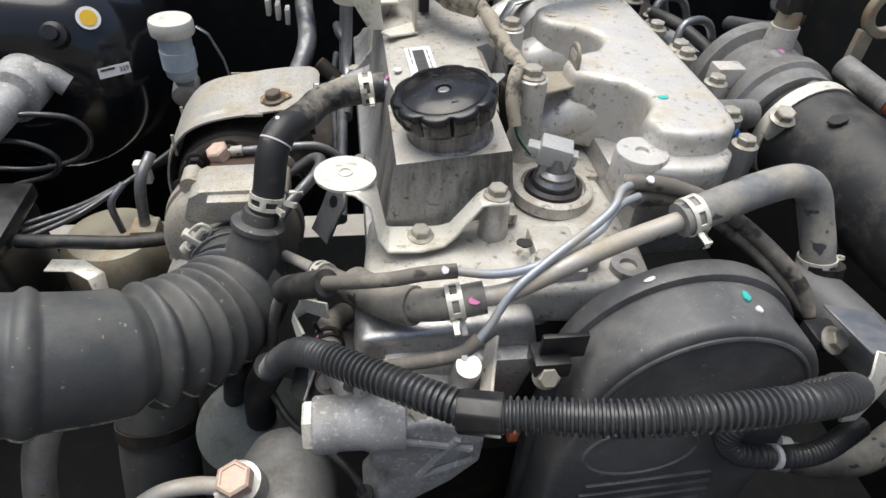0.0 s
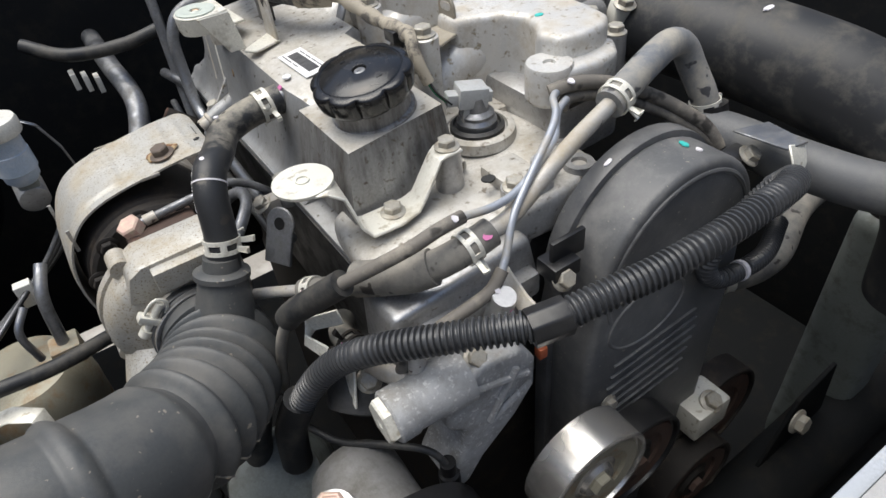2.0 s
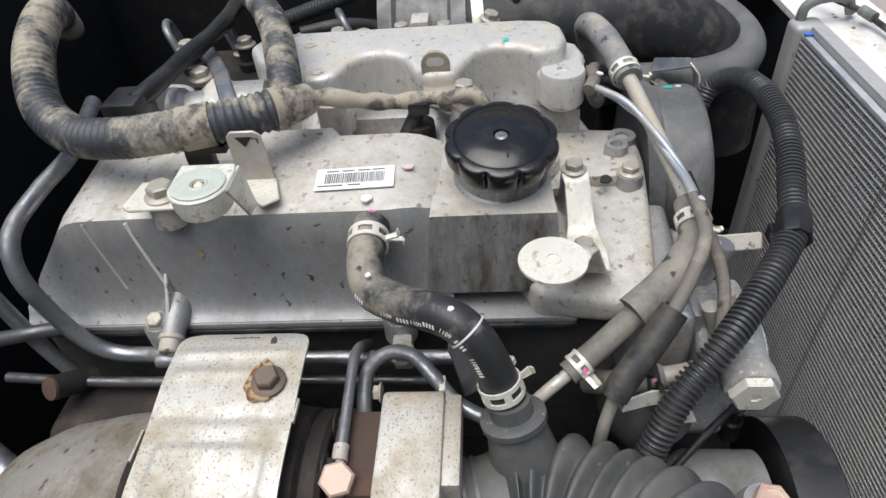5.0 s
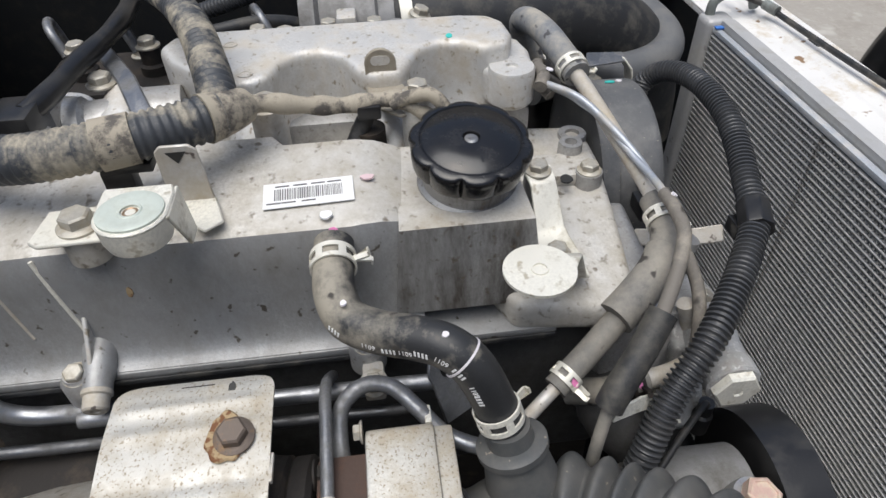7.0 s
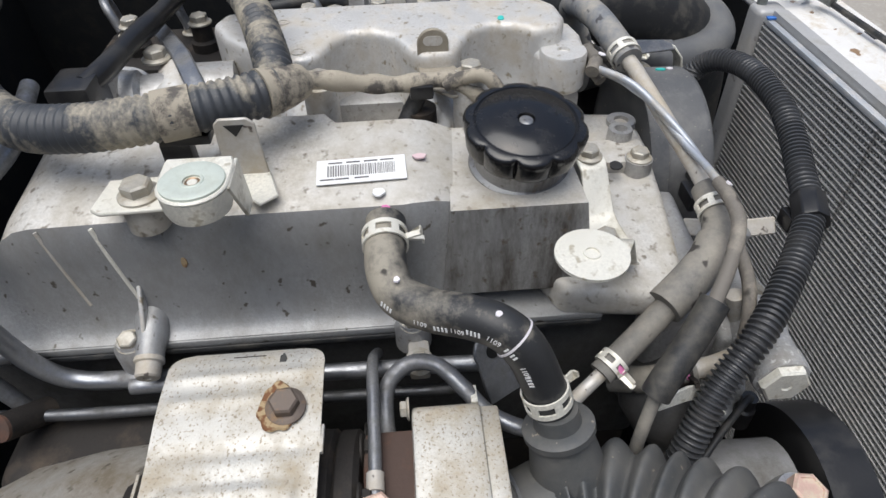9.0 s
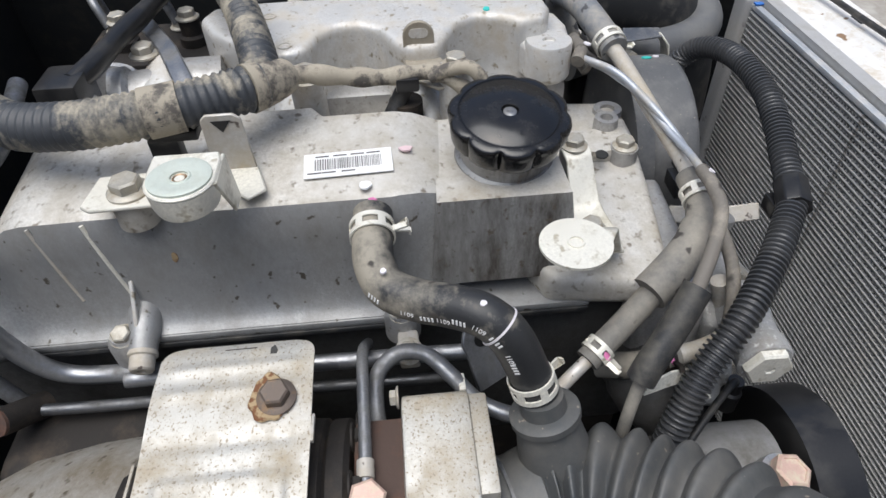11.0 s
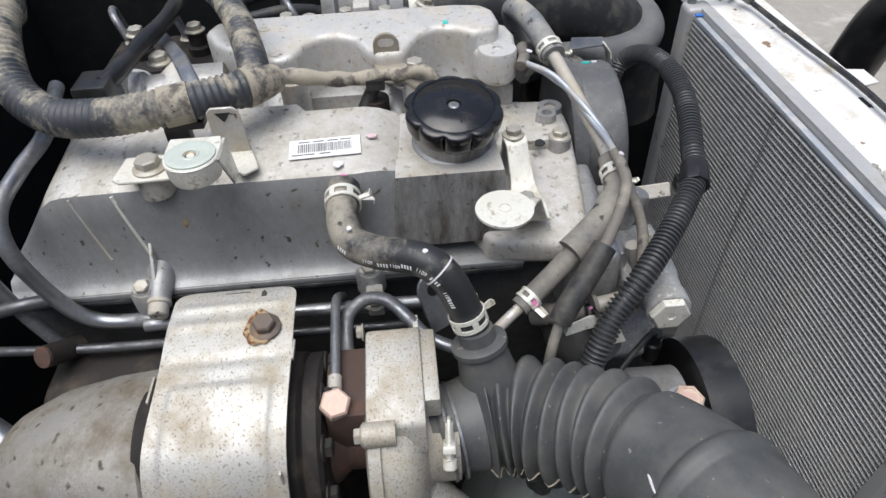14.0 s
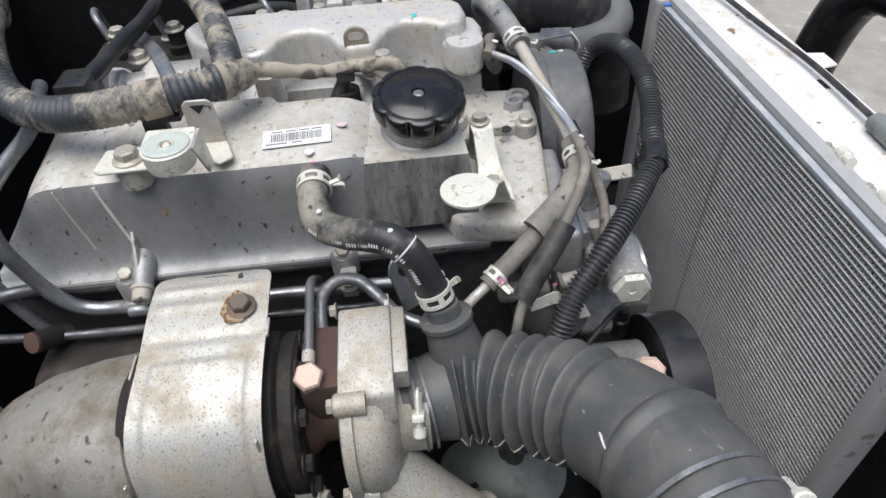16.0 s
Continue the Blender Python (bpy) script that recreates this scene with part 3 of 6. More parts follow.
bm = bmesh.new()
spec = [(0.0325, 0.9815, 0.0010), (0.0352, 0.9820, 0.0020), (0.0364, 0.9836, 0.0036), (0.0375, 0.9870, 0.0044), (0.0383, 0.9930, 0.0046), (0.0385, 0.9952, 0.0044), (0.0380, 0.9972, 0.0040), (0.0364, 0.9986, 0.0028), (0.0335, 0.9992, 0.0004), (0.0318, 0.9994, 0), (0.0312, 0.9986, 0), (0.0306, 0.9986, 0), (0.0298, 0.9996, 0), (0.012, 1.0008, 0), (0.0068, 1.001, 0), (0.0055, 1.0008, 0), (0.005, 0.9986, 0)]
rings = [[bm.verts.new(v) for v in cap_ring(*s)] for s in spec]
for A, B in zip(rings, rings[1:]):
    for k in range(120):
        bm.faces.new((A[k], A[(k + 1) % 120], B[(k + 1) % 120], B[k]))
bm.faces.new(rings[0][::-1])
bm.faces.new(rings[-1])
bmesh.ops.transform(bm, verts=bm.verts, matrix=TILT_CAP)
part("cap_body", bm, PLASTIC_GLOSS, cap, angle=50)
sm = TILT_CAP @ Matrix.Translation((0, 0, 0.9984))
bm = lathe([(0.0042, 0), (0.0042, 0.0012), (0.0034, 0.0017), (0.0012, 0.0016)], sm, 20)
box((0, 0, 0.0017), (0.0045, 0.0009, 0.0006), sm, 0, bm)
box((0, 0, 0.0017), (0.0009, 0.0045, 0.0006), sm, 0, bm)
part("screw", bm, STEEL, cap)
for a, rr, s in ((100, 0.02, (0.004, 0.0012, 0.0006)), (20, 0.021, (0.005, 0.0012, 0.0006)), (190, 0.02, (0.004, 0.0012, 0.0006)), (285, 0.02, (0.005, 0.0012, 0.0006))):
    part("raised_mark", box((rr * math.cos(radians(a)), rr * math.sin(radians(a)), 1.0004), s, TILT_CAP, 0.0002), PLASTIC_GLOSS, cap)

# barcode label
label = thing("barcode_label", (-0.004, 0.1025, 0.976), "white barcode sticker on the valve cover", "label")
lm = Matrix.Translation((-0.0035, 0.1023, 0.9766)) @ Matrix.Rotation(radians(-5.5), 4, "Y") @ Matrix.Rotation(radians(2), 4, "Z")
part("sheet", box((0, 0, 0), (0.0225, 0.055, 0.0008), lm, 0.0002, segments=1), WHITE, label)
rnd = random.Random(8)
y = -0.0205
while y < 0.0205:
    w = rnd.choice((0.0003, 0.0004, 0.0007))
    part("bar", box((0.0, y + w / 2, 0.0006), (0.0098, w, 0.0004), lm, 0), PRINT, label)
    y += w + rnd.choice((0.0005, 0.0008))
for x, ys in ((0.0075, (-0.016, -0.006, 0.005, 0.016)), (-0.0075, (-0.0, 0.012, 0.021))):
    for yy in ys:
        part("text_bar", box((x, yy, 0.0006), (0.0009, 0.0085, 0.0004), lm, 0), PRINT, label)

# front engine cover bracket with a dished disc
br = thing("front_bracket", (-0.0187, -0.0545, 0.914), "cream zinc plated bracket with a dished disc end", "bracket", "engine cover brackets")
bm = lathe([(0.0215, 0.9545), (0.0215, 0.9525), (0.020, 0.951), (0.019, 0.9525), (0.0055, 0.9535), (0.005, 0.9555), (0.004, 0.9556), (0.004, 0.952)], Matrix.Translation((-0.0695, -0.028, 0.001)), 40)
part("disc", bm, ZINC, br, "pale dished disc with a hole")


def strip(pts, width, thick, across):
    """A flat bar bent through the points; across: its width's direction."""
    bm = bmesh.new()
    P = [Vector(p) for p in pts]
    rows = []
    for i, p in enumerate(P):
        t = (P[min(len(P) - 1, i + 1)] - P[max(0, i - 1)]).normalized()
        ac = Vector(across[i] if isinstance(across, list) else across)
        ac = (ac - t * ac.dot(t)).normalized()
        n = t.cross(ac)
        w = width[i] if isinstance(width, list) else width
        rows.append([bm.verts.new(p + ac * (w / 2) * a + n * thick / 2 * b) for a, b in ((-1, -1), (1, -1), (1, 1), (-1, 1))])
    for A, B in zip(rows, rows[1:]):
        for k in range(4):
            bm.faces.new((A[k], A[(k + 1) % 4], B[(k + 1) % 4], B[k]))
    bm.faces.new(rows[0][::-1])
    bm.faces.new(rows[-1])
    bmesh.ops.recalc_face_normals(bm, faces=bm.faces)
    return bevel(bm, min(thick * 0.4, 0.0012), 1)


part("arm", strip([(-0.068, -0.034, 0.9525), (-0.056, -0.042, 0.951), (-0.0505, -0.047, 0.944), (-0.046, -0.054, 0.922), (-0.041, -0.057, 0.9175), (-0.020, -0.0575, 0.917), (-0.004, -0.0565, 0.918), (0.004, -0.056, 0.923), (0.0225, -0.0535, 0.947), (0.028, -0.053, 0.949), (0.041, -0.053, 0.949)],
                 [0.030, 0.028, 0.026, 0.026, 0.028, 0.028, 0.024, 0.020, 0.018, 0.020, 0.020], 0.0026, (0.1, 1, 0)), ZINC, br)
part("post", lathe([(0.011, 0.915), (0.0095, 0.9475)], Matrix.Translation((0.034, -0.0525, 0)), 24), CAST, br)
bolt(br, (-0.0187, -0.0555, 0.9182))
bolt(br, (0.034, -0.0525, 0.950))
# rear bracket
rb = thing("rear_bracket", (-0.0282, 0.2259, 0.974), "cream zinc plated bracket with disc and holed tab", "bracket", "engine cover brackets")
part("plate", prism(arc(-0.0585, 0.183, 0.0185, 100, 260, 10) + [(-0.044, 0.1645), (-0.036, 0.1665), (-0.036, 0.2015), (-0.046, 0.2015)], 1.0118, 1.0140, "z", 0.0008, 1), ZINC, rb)
cup = Matrix.Translation((-0.0585, 0.183, 0.0))
part("cup", lathe([(0.0165, 0.998), (0.0178, 1.0025), (0.0182, 1.0120)], cup, 40), ZINC, rb)
part("disc", lathe([(0.0168, 1.0138), (0.0166, 1.0152), (0.0150, 1.0158), (0.0110, 1.0150), (0.0062, 1.0148), (0.0056, 1.0154), (0.0046, 1.0152), (0.0044, 1.0130)], cup, 40), RING, rb, "pale green ring shaped disc")
part("grommet", lathe([(0.0044, 1.0136), (0.0034, 1.0146), (0.0026, 1.0140), (0.0024, 1.0110)], cup, 24), BRONZE, rb, "bronze coloured hole rim")
part("hole", lathe([(0.0025, 1.0136), (0.0, 1.0136)], cup, 16), INK, rb)
part("skirt", prism([(-0.064, 1.0125), (-0.036, 1.0125), (-0.030, 0.978), (-0.044, 0.978), (-0.052, 0.992)], 0.1640, 0.1662, "y", 0.0006, 1), ZINC, rb)
part("skirt", prism([(-0.050, 1.0125), (-0.036, 1.0125), (-0.030, 0.985), (-0.044, 0.985)], 0.2005, 0.2027, "y", 0.0006, 1), ZINC, rb)
part("foot", prism([(-0.046, 0.203), (-0.0475, 0.243), (-0.043, 0.249), (-0.016, 0.246), (-0.014, 0.203)], 0.9862, 0.9888, "z", 0.0008, 1), ZINC, rb)
part("spacer", lathe([(0.0120, 0.968), (0.0120, 0.9862)], Matrix.Translation((-0.0325, 0.2245, 0)), 24), CAST_TOP, rb)
part("tab_foot", prism([(-0.034, 0.160), (-0.030, 0.1645), (-0.001, 0.1845), (0.0, 0.158), (-0.026, 0.150)], 0.9762, 0.9785, "z", 0.0008, 1), ZINC, rb)
bm = prism([(0.158, 0.977), (0.184, 0.977), (0.1835, 1.013), (0.180, 1.0165), (0.164, 1.0165), (0.160, 1.013)], -0.0032, -0.001, "x", 0.0006, 1)
part("tab", bm, STEEL_PALE, rb, "upright sheet tab with a three-cornered hole")
part("tab_hole", prism([(0.1660, 1.0125), (0.1775, 1.0125), (0.1718, 1.0050)], -0.0036, -0.0006, "x", 0), INK, rb)
bolt(rb, (-0.0325, 0.2245, 0.9888), size=1.25)

# cam sensor in its dished seat
cs = thing("cam_sensor", (0.087, -0.0165, 0.924), "steel cam sensor with a grey plug in a round seat", "sensor")
ms = Matrix.Translation((0.087, -0.0165, 0))
part("seat", lathe([(0.032, 0.922), (0.031, 0.9305), (0.0285, 0.932), (0.025, 0.932), (0.024, 0.929), (0.010, 0.928)], ms, 40), CAST_TOP, cs)
part("seal_ring", lathe([(0.0225, 0.928), (0.0225, 0.933), (0.0195, 0.935), (0.0185, 0.932)], ms, 36), RUBBER, cs)
part("sensor_body", lathe([(0.0165, 0.93), (0.0165, 0.938), (0.014, 0.941), (0.0145, 0.944), (0.0105, 0.947), (0.009, 0.958)], ms, 32), STEEL, cs)
pm = Matrix.Translation((0.084, -0.014, 0.957)) @ Matrix.Rotation(radians(-18), 4, "Z") @ Matrix.Rotation(radians(8), 4, "Y")
bm = box((0, 0, 0.002), (0.024, 0.020, 0.017), pm, 0.002)
box((0.013, 0.0, 0.001), (0.008, 0.010, 0.009), pm, 0.001, bm)
box((-0.001, -0.004, -0.012), (0.014, 0.009, 0.012), pm, 0.001, bm)
box((-0.015, 0.0, 0.0), (0.012, 0.012, 0.010), pm, 0.002, bm)
part("plug", bm, PLUG, cs, "light grey plastic plug")
part("wire", sweep([(0.066, -0.012, 0.957), (0.058, -0.006, 0.966), (0.054, 0.002, 0.978)], 0.0014, 8), GREEN, cs)
part("wire", sweep([(0.066, -0.014, 0.957), (0.057, -0.009, 0.968), (0.054, 0.0, 0.979)], 0.0010, 8), RUBBER, cs)
part("wire_sleeve", sweep([(0.055, -0.001, 0.974), (0.052, 0.008, 0.992), (0.055, 0.018, 1.004), (0.060, 0.03, 1.002), (0.064, 0.045, 0.995)], 0.0048, 12), TAPE, cs)

# ---- intake manifold ----
mani = thing("intake_manifold", (0.15, 0.1, 0.93), "bright cast aluminium intake manifold with scalloped sides", "intake manifold")
outline = [(0.142, -0.052), (0.136, -0.032), (0.149, -0.014), (0.152, 0.002), (0.143, 0.018), (0.122, 0.028), (0.106, 0.034), (0.104, 0.058), (0.114, 0.068), (0.138, 0.078), (0.150, 0.094), (0.149, 0.110), (0.136, 0.124), (0.112, 0.132), (0.105, 0.146), (0.108, 0.168), (0.124, 0.180), (0.136, 0.194), (0.150, 0.208), (0.178, 0.222), (0.198, 0.214), (0.205, 0.19), (0.205, 0.1), (0.205, -0.02), (0.200, -0.045), (0.185, -0.056), (0.160, -0.058)]
part("plenum", prism(outline, 0.935, 0.9985, "z", 0.011, 5), CAST_CLEAN, mani)
part("lower_flange", prism([(0.128, -0.07), (0.128, 0.21), (0.198, 0.21), (0.198, -0.066)], 0.90, 0.948, "z", 0.006, 2), CAST, mani)
for y in (0.0, 0.1, 0.2):
    part("runner", sweep([(0.15, y + 0.045, 0.965), (0.11, y + 0.046, 0.957), (0.085, y + 0.046, 0.935), (0.08, y + 0.046, 0.90)], 0.021, 20), CAST_CLEAN, mani)
part("end_arm", prism(arc(0.131, -0.0525, 0.0182, 110, 260, 8) + [(0.165, -0.074), (0.186, -0.070), (0.200, -0.052), (0.198, -0.03), (0.145, -0.028)], 0.952, 0.981, "z", 0.006, 3), CAST_CLEAN, mani)
part("end_pad", lathe([(0.0185, 0.955), (0.0185, 0.980), (0.0175, 0.982), (0.005, 0.982), (0.0045, 0.979)], Matrix.Translation((0.131, -0.0525, 0.0015)), 32), CAST_CLEAN, mani)
blot(mani, "teal_mark", (0.160, -0.007, 0.9988), (0, 0, 1), 0.004, 0.003, TEAL, 9, "teal paint dot")
for p in ((0.0710, 0.0268, 0.999), (0.0780, 0.131, 0.994)):
    part("sleeve", lathe([(0.0125, 0.92), (0.0118, p[2] - 0.001), (0.0105, p[2])], Matrix.Translation((p[0], p[1], 0)), 28), CAST_CLEAN, mani)
    bolt(mani, p, size=1.05)
for p in ((0.172, 0.165, 0.9985), (0.118, 0.148, 0.9985)):
    part("cast_mark", lathe([(0.0055, 0), (0.0055, 0.0008), (0.004, 0.0008), (0.004, 0.0002)], Matrix.Translation(p), 20), CAST_CLEAN, mani)

eye = thing("lifting_eye", (0.085, 0.048, 0.985), "grey steel lifting eye with a bright inset as its slot", "bracket")
tab = [(0.0385, 0.972), (0.0385, 1.004)] + arc(0.0500, 1.0035, 0.0115, 180, 0, 10)[1:-1] + [(0.0615, 1.004), (0.0615, 0.972)]
part("tab", prism(tab, 0.1085, 0.1113, "x", 0.0008, 1), BEIGE_ZINC, eye)
# no opening is cut: a bright inset imitates light showing through the slot
part("slot", prism(arc(0.0535, 1.0060, 0.0036, -90, 90, 6) + arc(0.0465, 1.0060, 0.0036, 90, 270, 6), 0.1081, 0.1117, "x", 0), CAST_CLEAN, eye)
part("foot", prism([(0.068, 0.018), (0.1112, 0.036), (0.1112, 0.0615), (0.080, 0.060), (0.062, 0.040)], 0.9845, 0.987, "z", 0.0008, 1), BEIGE_ZINC, eye)

# ---- timing belt cover ----
tc = thing("timing_belt_cover", (0.155, -0.15, 0.52), "satin black plastic timing belt cover with round top", "timing cover")
CX, CZ, CR = 0.155, 0.858, 0.088
shape = [(0.06, 0.55), (0.060, 0.80)] + arc(CX, CZ, CR, 190, -12, 28) + [(0.245, 0.80), (0.24, 0.55)]
part("rim", prism(shape, -0.137, -0.122, "y", 0.002, 2), TIMING, tc)
inner = [(0.065, 0.55), (0.066, 0.80)] + arc(CX, CZ, CR - 0.0045, 190, -12, 28) + [(0.24, 0.80), (0.236, 0.55)]
part("shell", prism(inner, -0.178, -0.135, "y", 0.007, 4), TIMING, tc)
bm = bmesh.new()
face = arc(CX, CZ, CR - 0.014, 200, -20, 28)
sweep([(x, -0.1775, z) for x, z in face], 0.0022, 8, 0.004, bm)
part("face_bead", bm, TIMING, tc)
bm = bmesh.new()
sweep([(0.128 + 0.042 * math.cos(radians(a)), -0.178, 0.815 + 0.03 * math.sin(radians(a))) for a in range(0, 361, 20)], 0.0016, 8, 0.004, bm)
part("face_ring", bm, TIMING, tc)
for k in range(7):
    z = 0.775 - 0.013 * k
    part("face_rib", box((0.145, -0.1785, z), (0.11 - 0.006 * abs(k - 2), 0.004, 0.0022), Matrix.Translation((0.145, 0, z)) @ Matrix.Rotation(radians(-3), 4, "Y") @ Matrix.Translation((-0.145, 0, -z)), 0.0008), TIMING, tc)
part("ear", box((0.0545, -0.152, 0.892), (0.024, 0.02, 0.014), bev=0.002), PLASTIC, tc)
part("ear", box((0.24, -0.155, 0.900), (0.02, 0.02, 0.014), bev=0.002), PLASTIC, tc)
part("ear_rib", box((0.062, -0.152, 0.905), (0.03, 0.004, 0.02), bev=0.001), PLASTIC, tc)
bolt(tc, (0.0516, -0.160, 0.8865), (0, -0.75, 0.5))
bolt(tc, (0.241, -0.163, 0.905), (0.2, -0.5, 0.7))
bolt(tc, (0.093, -0.1795, 0.7272), (0, -1, 0.1), 0.9)
blot(tc, "teal_mark", (0.172, -0.152, 0.9408), (0.2, 0, 1), 0.0045, 0.0028, TEAL, 10, "teal paint dot")
blot(tc, "white_mark", (0.176, -0.162, 0.9392), (0.25, 0, 1), 0.003, 0.0025, CHALK, 11, "white paint dot")
blot(tc, "white_mark", (0.118, -0.131, 0.9385), (-0.45, 0, 1), 0.002, 0.004, CHALK, 12)

# ---- corrugated wiring conduit ----
con = thing("wiring_conduit", (0, -0.2, 0.92), "black corrugated plastic conduit across the engine front", "conduit")
run = [(-0.137, -0.083, 0.805), (-0.124, -0.095, 0.838), (-0.107, -0.112, 0.868), (-0.088, -0.138, 0.893), (-0.055, -0.168, 0.907), (-0.022, -0.193, 0.915), (-0.002, -0.205, 0.918), (0.032, -0.214, 0.924), (0.07, -0.224, 0.931), (0.11, -0.230, 0.938), (0.155, -0.230, 0.940), (0.190, -0.225, 0.935), (0.212, -0.214, 0.924), (0.220, -0.200, 0.905)]
part("sleeve", sweep(run, ribbed(0.0102, 0.0024, 0.0040), 18, 0.00066), CONDUIT, con, angle=60)
part("joiner", prism([(0.0125 * math.cos(radians(a)), 0.0125 * math.sin(radians(a))) for a in range(0, 360, 45)], -0.0125, 0.0125, "z", 0.0015, 2, turn_to((-0.002, -0.205, 0.918), (0.53, -0.17, 0.08))), PLASTIC, con, "smooth black joiner sleeve")
run = [(0.215, -0.205, 0.915), (0.205, -0.195, 0.893), (0.185, -0.190, 0.868), (0.178, -0.188, 0.842), (0.192, -0.190, 0.822), (0.222, -0.192, 0.815), (0.26, -0.19, 0.812), (0.31, -0.17, 0.808)]
part("lower_sleeve", sweep(run, ribbed(0.0085, 0.0014, 0.0036), 16, 0.0008), CONDUIT, con, angle=60)
part("boot", sweep([(-0.132, -0.086, 0.822), (-0.145, -0.078, 0.785), (-0.15, -0.074, 0.74)], 0.0125, 16), RUBBER, con)
part("tape", lathe([(0.0092, -0.002), (0.0092, 0.002)], turn_to((0.222, -0.192, 0.815), (1, 0, -0.2)), 16), CHALK, con)
strut = thing("conduit_bracket", (0.02, -0.15, 0.87), "flat grey steel strut holding the conduit", "bracket")
part("bar", strip([(0.022, -0.13, 0.889), (0.012, -0.165, 0.892), (0.005, -0.190, 0.900)], 0.013, 0.0025, (0.8, 0.1, 1)), STEEL_PALE, strut)
part("clip", box((0.003, -0.196, 0.906), (0.016, 0.006, 0.012), bev=0.001), PLASTIC, strut)
cb = thing("conduit_end_bracket", (0.232, -0.19, 0.88), "bent sheet metal bracket at the conduit end", "bracket")
part("sheet", prism([(0.232, -0.150), (0.262, -0.160), (0.258, -0.196), (0.238, -0.192)], 0.925, 0.927, "z", 0.0006, 1), STEEL, cb)
part("arm", strip([(0.250, -0.192, 0.926), (0.246, -0.200, 0.915), (0.242, -0.203, 0.895), (0.240, -0.204, 0.875)], [0.02, 0.02, 0.018, 0.014], 0.002, (1, 0.1, 0)), ZINC, cb)

# ---- breather hose ----
def text_mesh(body, size, m):
    cu = bpy.data.curves.new("print", "FONT")
    cu.body, cu.size, cu.align_x, cu.align_y, cu.extrude = body, size, "CENTER", "CENTER", 0.0001
    ob = bpy.data.objects.new("print", cu)
    me = bpy.data.meshes.new_from_object(ob)
    bpy.data.objects.remove(ob)
    bm = bmesh.new()
    bm.from_mesh(me)
    bpy.data.meshes.remove(me)
    bmesh.ops.transform(bm, verts=bm.verts, matrix=m)
    return bm


bh = thing("breather_hose", (-0.1, 0.06, 0.95), "black moulded rubber breather hose with white print", "hose")
run = [(-0.0345, 0.0890, 0.960), (-0.052, 0.0898, 0.958), (-0.072, 0.0892, 0.9545), (-0.0885, 0.0825, 0.9510), (-0.0985, 0.0660, 0.9495), (-0.1070, 0.0480, 0.9520), (-0.1165, 0.0320, 0.9530), (-0.1235, 0.0190, 0.9420), (-0.1285, 0.0085, 0.9170), (-0.1335, 0.0030, 0.9000), (-0.1375, 0.0000, 0.8880)]
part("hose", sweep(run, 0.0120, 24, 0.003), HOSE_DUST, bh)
part("port", lathe([(0.0085, -0.01), (0.0085, 0.02)], turn_to((-0.042, 0.0890, 0.959), (-1, 0, -0.1)), 20), STEEL, bh)
hose_clamp(bh, (-0.0495, 0.0897, 0.9583), (-1, -0.03, -0.12), 0.0122, 0.011, (0, -1, 0.1))
hose_clamp(bh, (-0.1305, 0.0062, 0.9090), (-0.25, -0.3, -1), 0.0122, 0.011, (0.8, -0.6, 0))
pts, whole = path_of(run, 0.001)
for s, word, size in ((0.075, "1109", 0.0042), (0.058, None, 0), (0.096, "1109", 0.0042), (0.086, None, 0), (0.116, "1109", 0.0042), (0.106, None, 0), (0.139, "1109", 0.0042), (0.126, None, 0), (0.146, None, 0)):
    i = int(s / whole * (len(pts) - 1))
    p, t = pts[i], (pts[i + 2] - pts[i - 2]).normalized()
    out = Vector((-0.98, 0.1, 0.05)) if s < 0.105 else Vector((-0.9, 0.42, 0.15))
    out = (out - t * out.dot(t)).normalized()
    m = Matrix.Translation(p + out * 0.01205)
    m = m @ Matrix((tuple(t), tuple(out.cross(t)), tuple(out))).transposed().to_4x4()
    if word:
        part("print", text_mesh(word, size, m), WHITE, bh, "white printed number")
    else:
        for k in range(4):
            part("print_bar", box((-0.0033 + k * 0.0022, 0, 0), (0.0011, 0.0029, 0.0003), m, 0), WHITE, bh)
m = turn_to((-0.1205, 0.0245, 0.9482), (-0.40, -0.70, -0.62))
part("paint_line", lathe([(0.01225, -0.0006), (0.0126, -0.0006), (0.0126, 0.0006), (0.01225, 0.0006)], m, 32), CHALK, bh, "white paint ring")
for p, n in (((-0.1180, 0.0330, 0.9648), (-0.2, -0.2, 1)), ((-0.1365, 0.012, 0.930), (-1, -0.3, 0.2)), ((-0.1342, 0.021, 0.9445), (-1, 0.1, 0.3)), ((-0.09, 0.0835, 0.966), (0, 0, 1))):
    blot(bh, "white_dot", p, n, 0.0022, 0.0018, CHALK, 3)

# ---- intake duct ----
du = thing("intake_duct", (-0.2, -0.06, 0.84), "grey-black rubber intake duct with bellows folds", "air duct")
run = [(-0.1700, 0.0380, 0.8280), (-0.1670, 0.0160, 0.8300), (-0.1640, -0.0080, 0.8310), (-0.1680, -0.0330, 0.8360), (-0.1830, -0.0590, 0.8435), (-0.2040, -0.0860, 0.8570), (-0.2330, -0.1070, 0.8710), (-0.2640, -0.1210, 0.8850), (-0.2980, -0.1290, 0.8950), (-0.3380, -0.1320, 0.8970), (-0.4000, -0.1320, 0.8830), (-0.4700, -0.1320, 0.8600)]


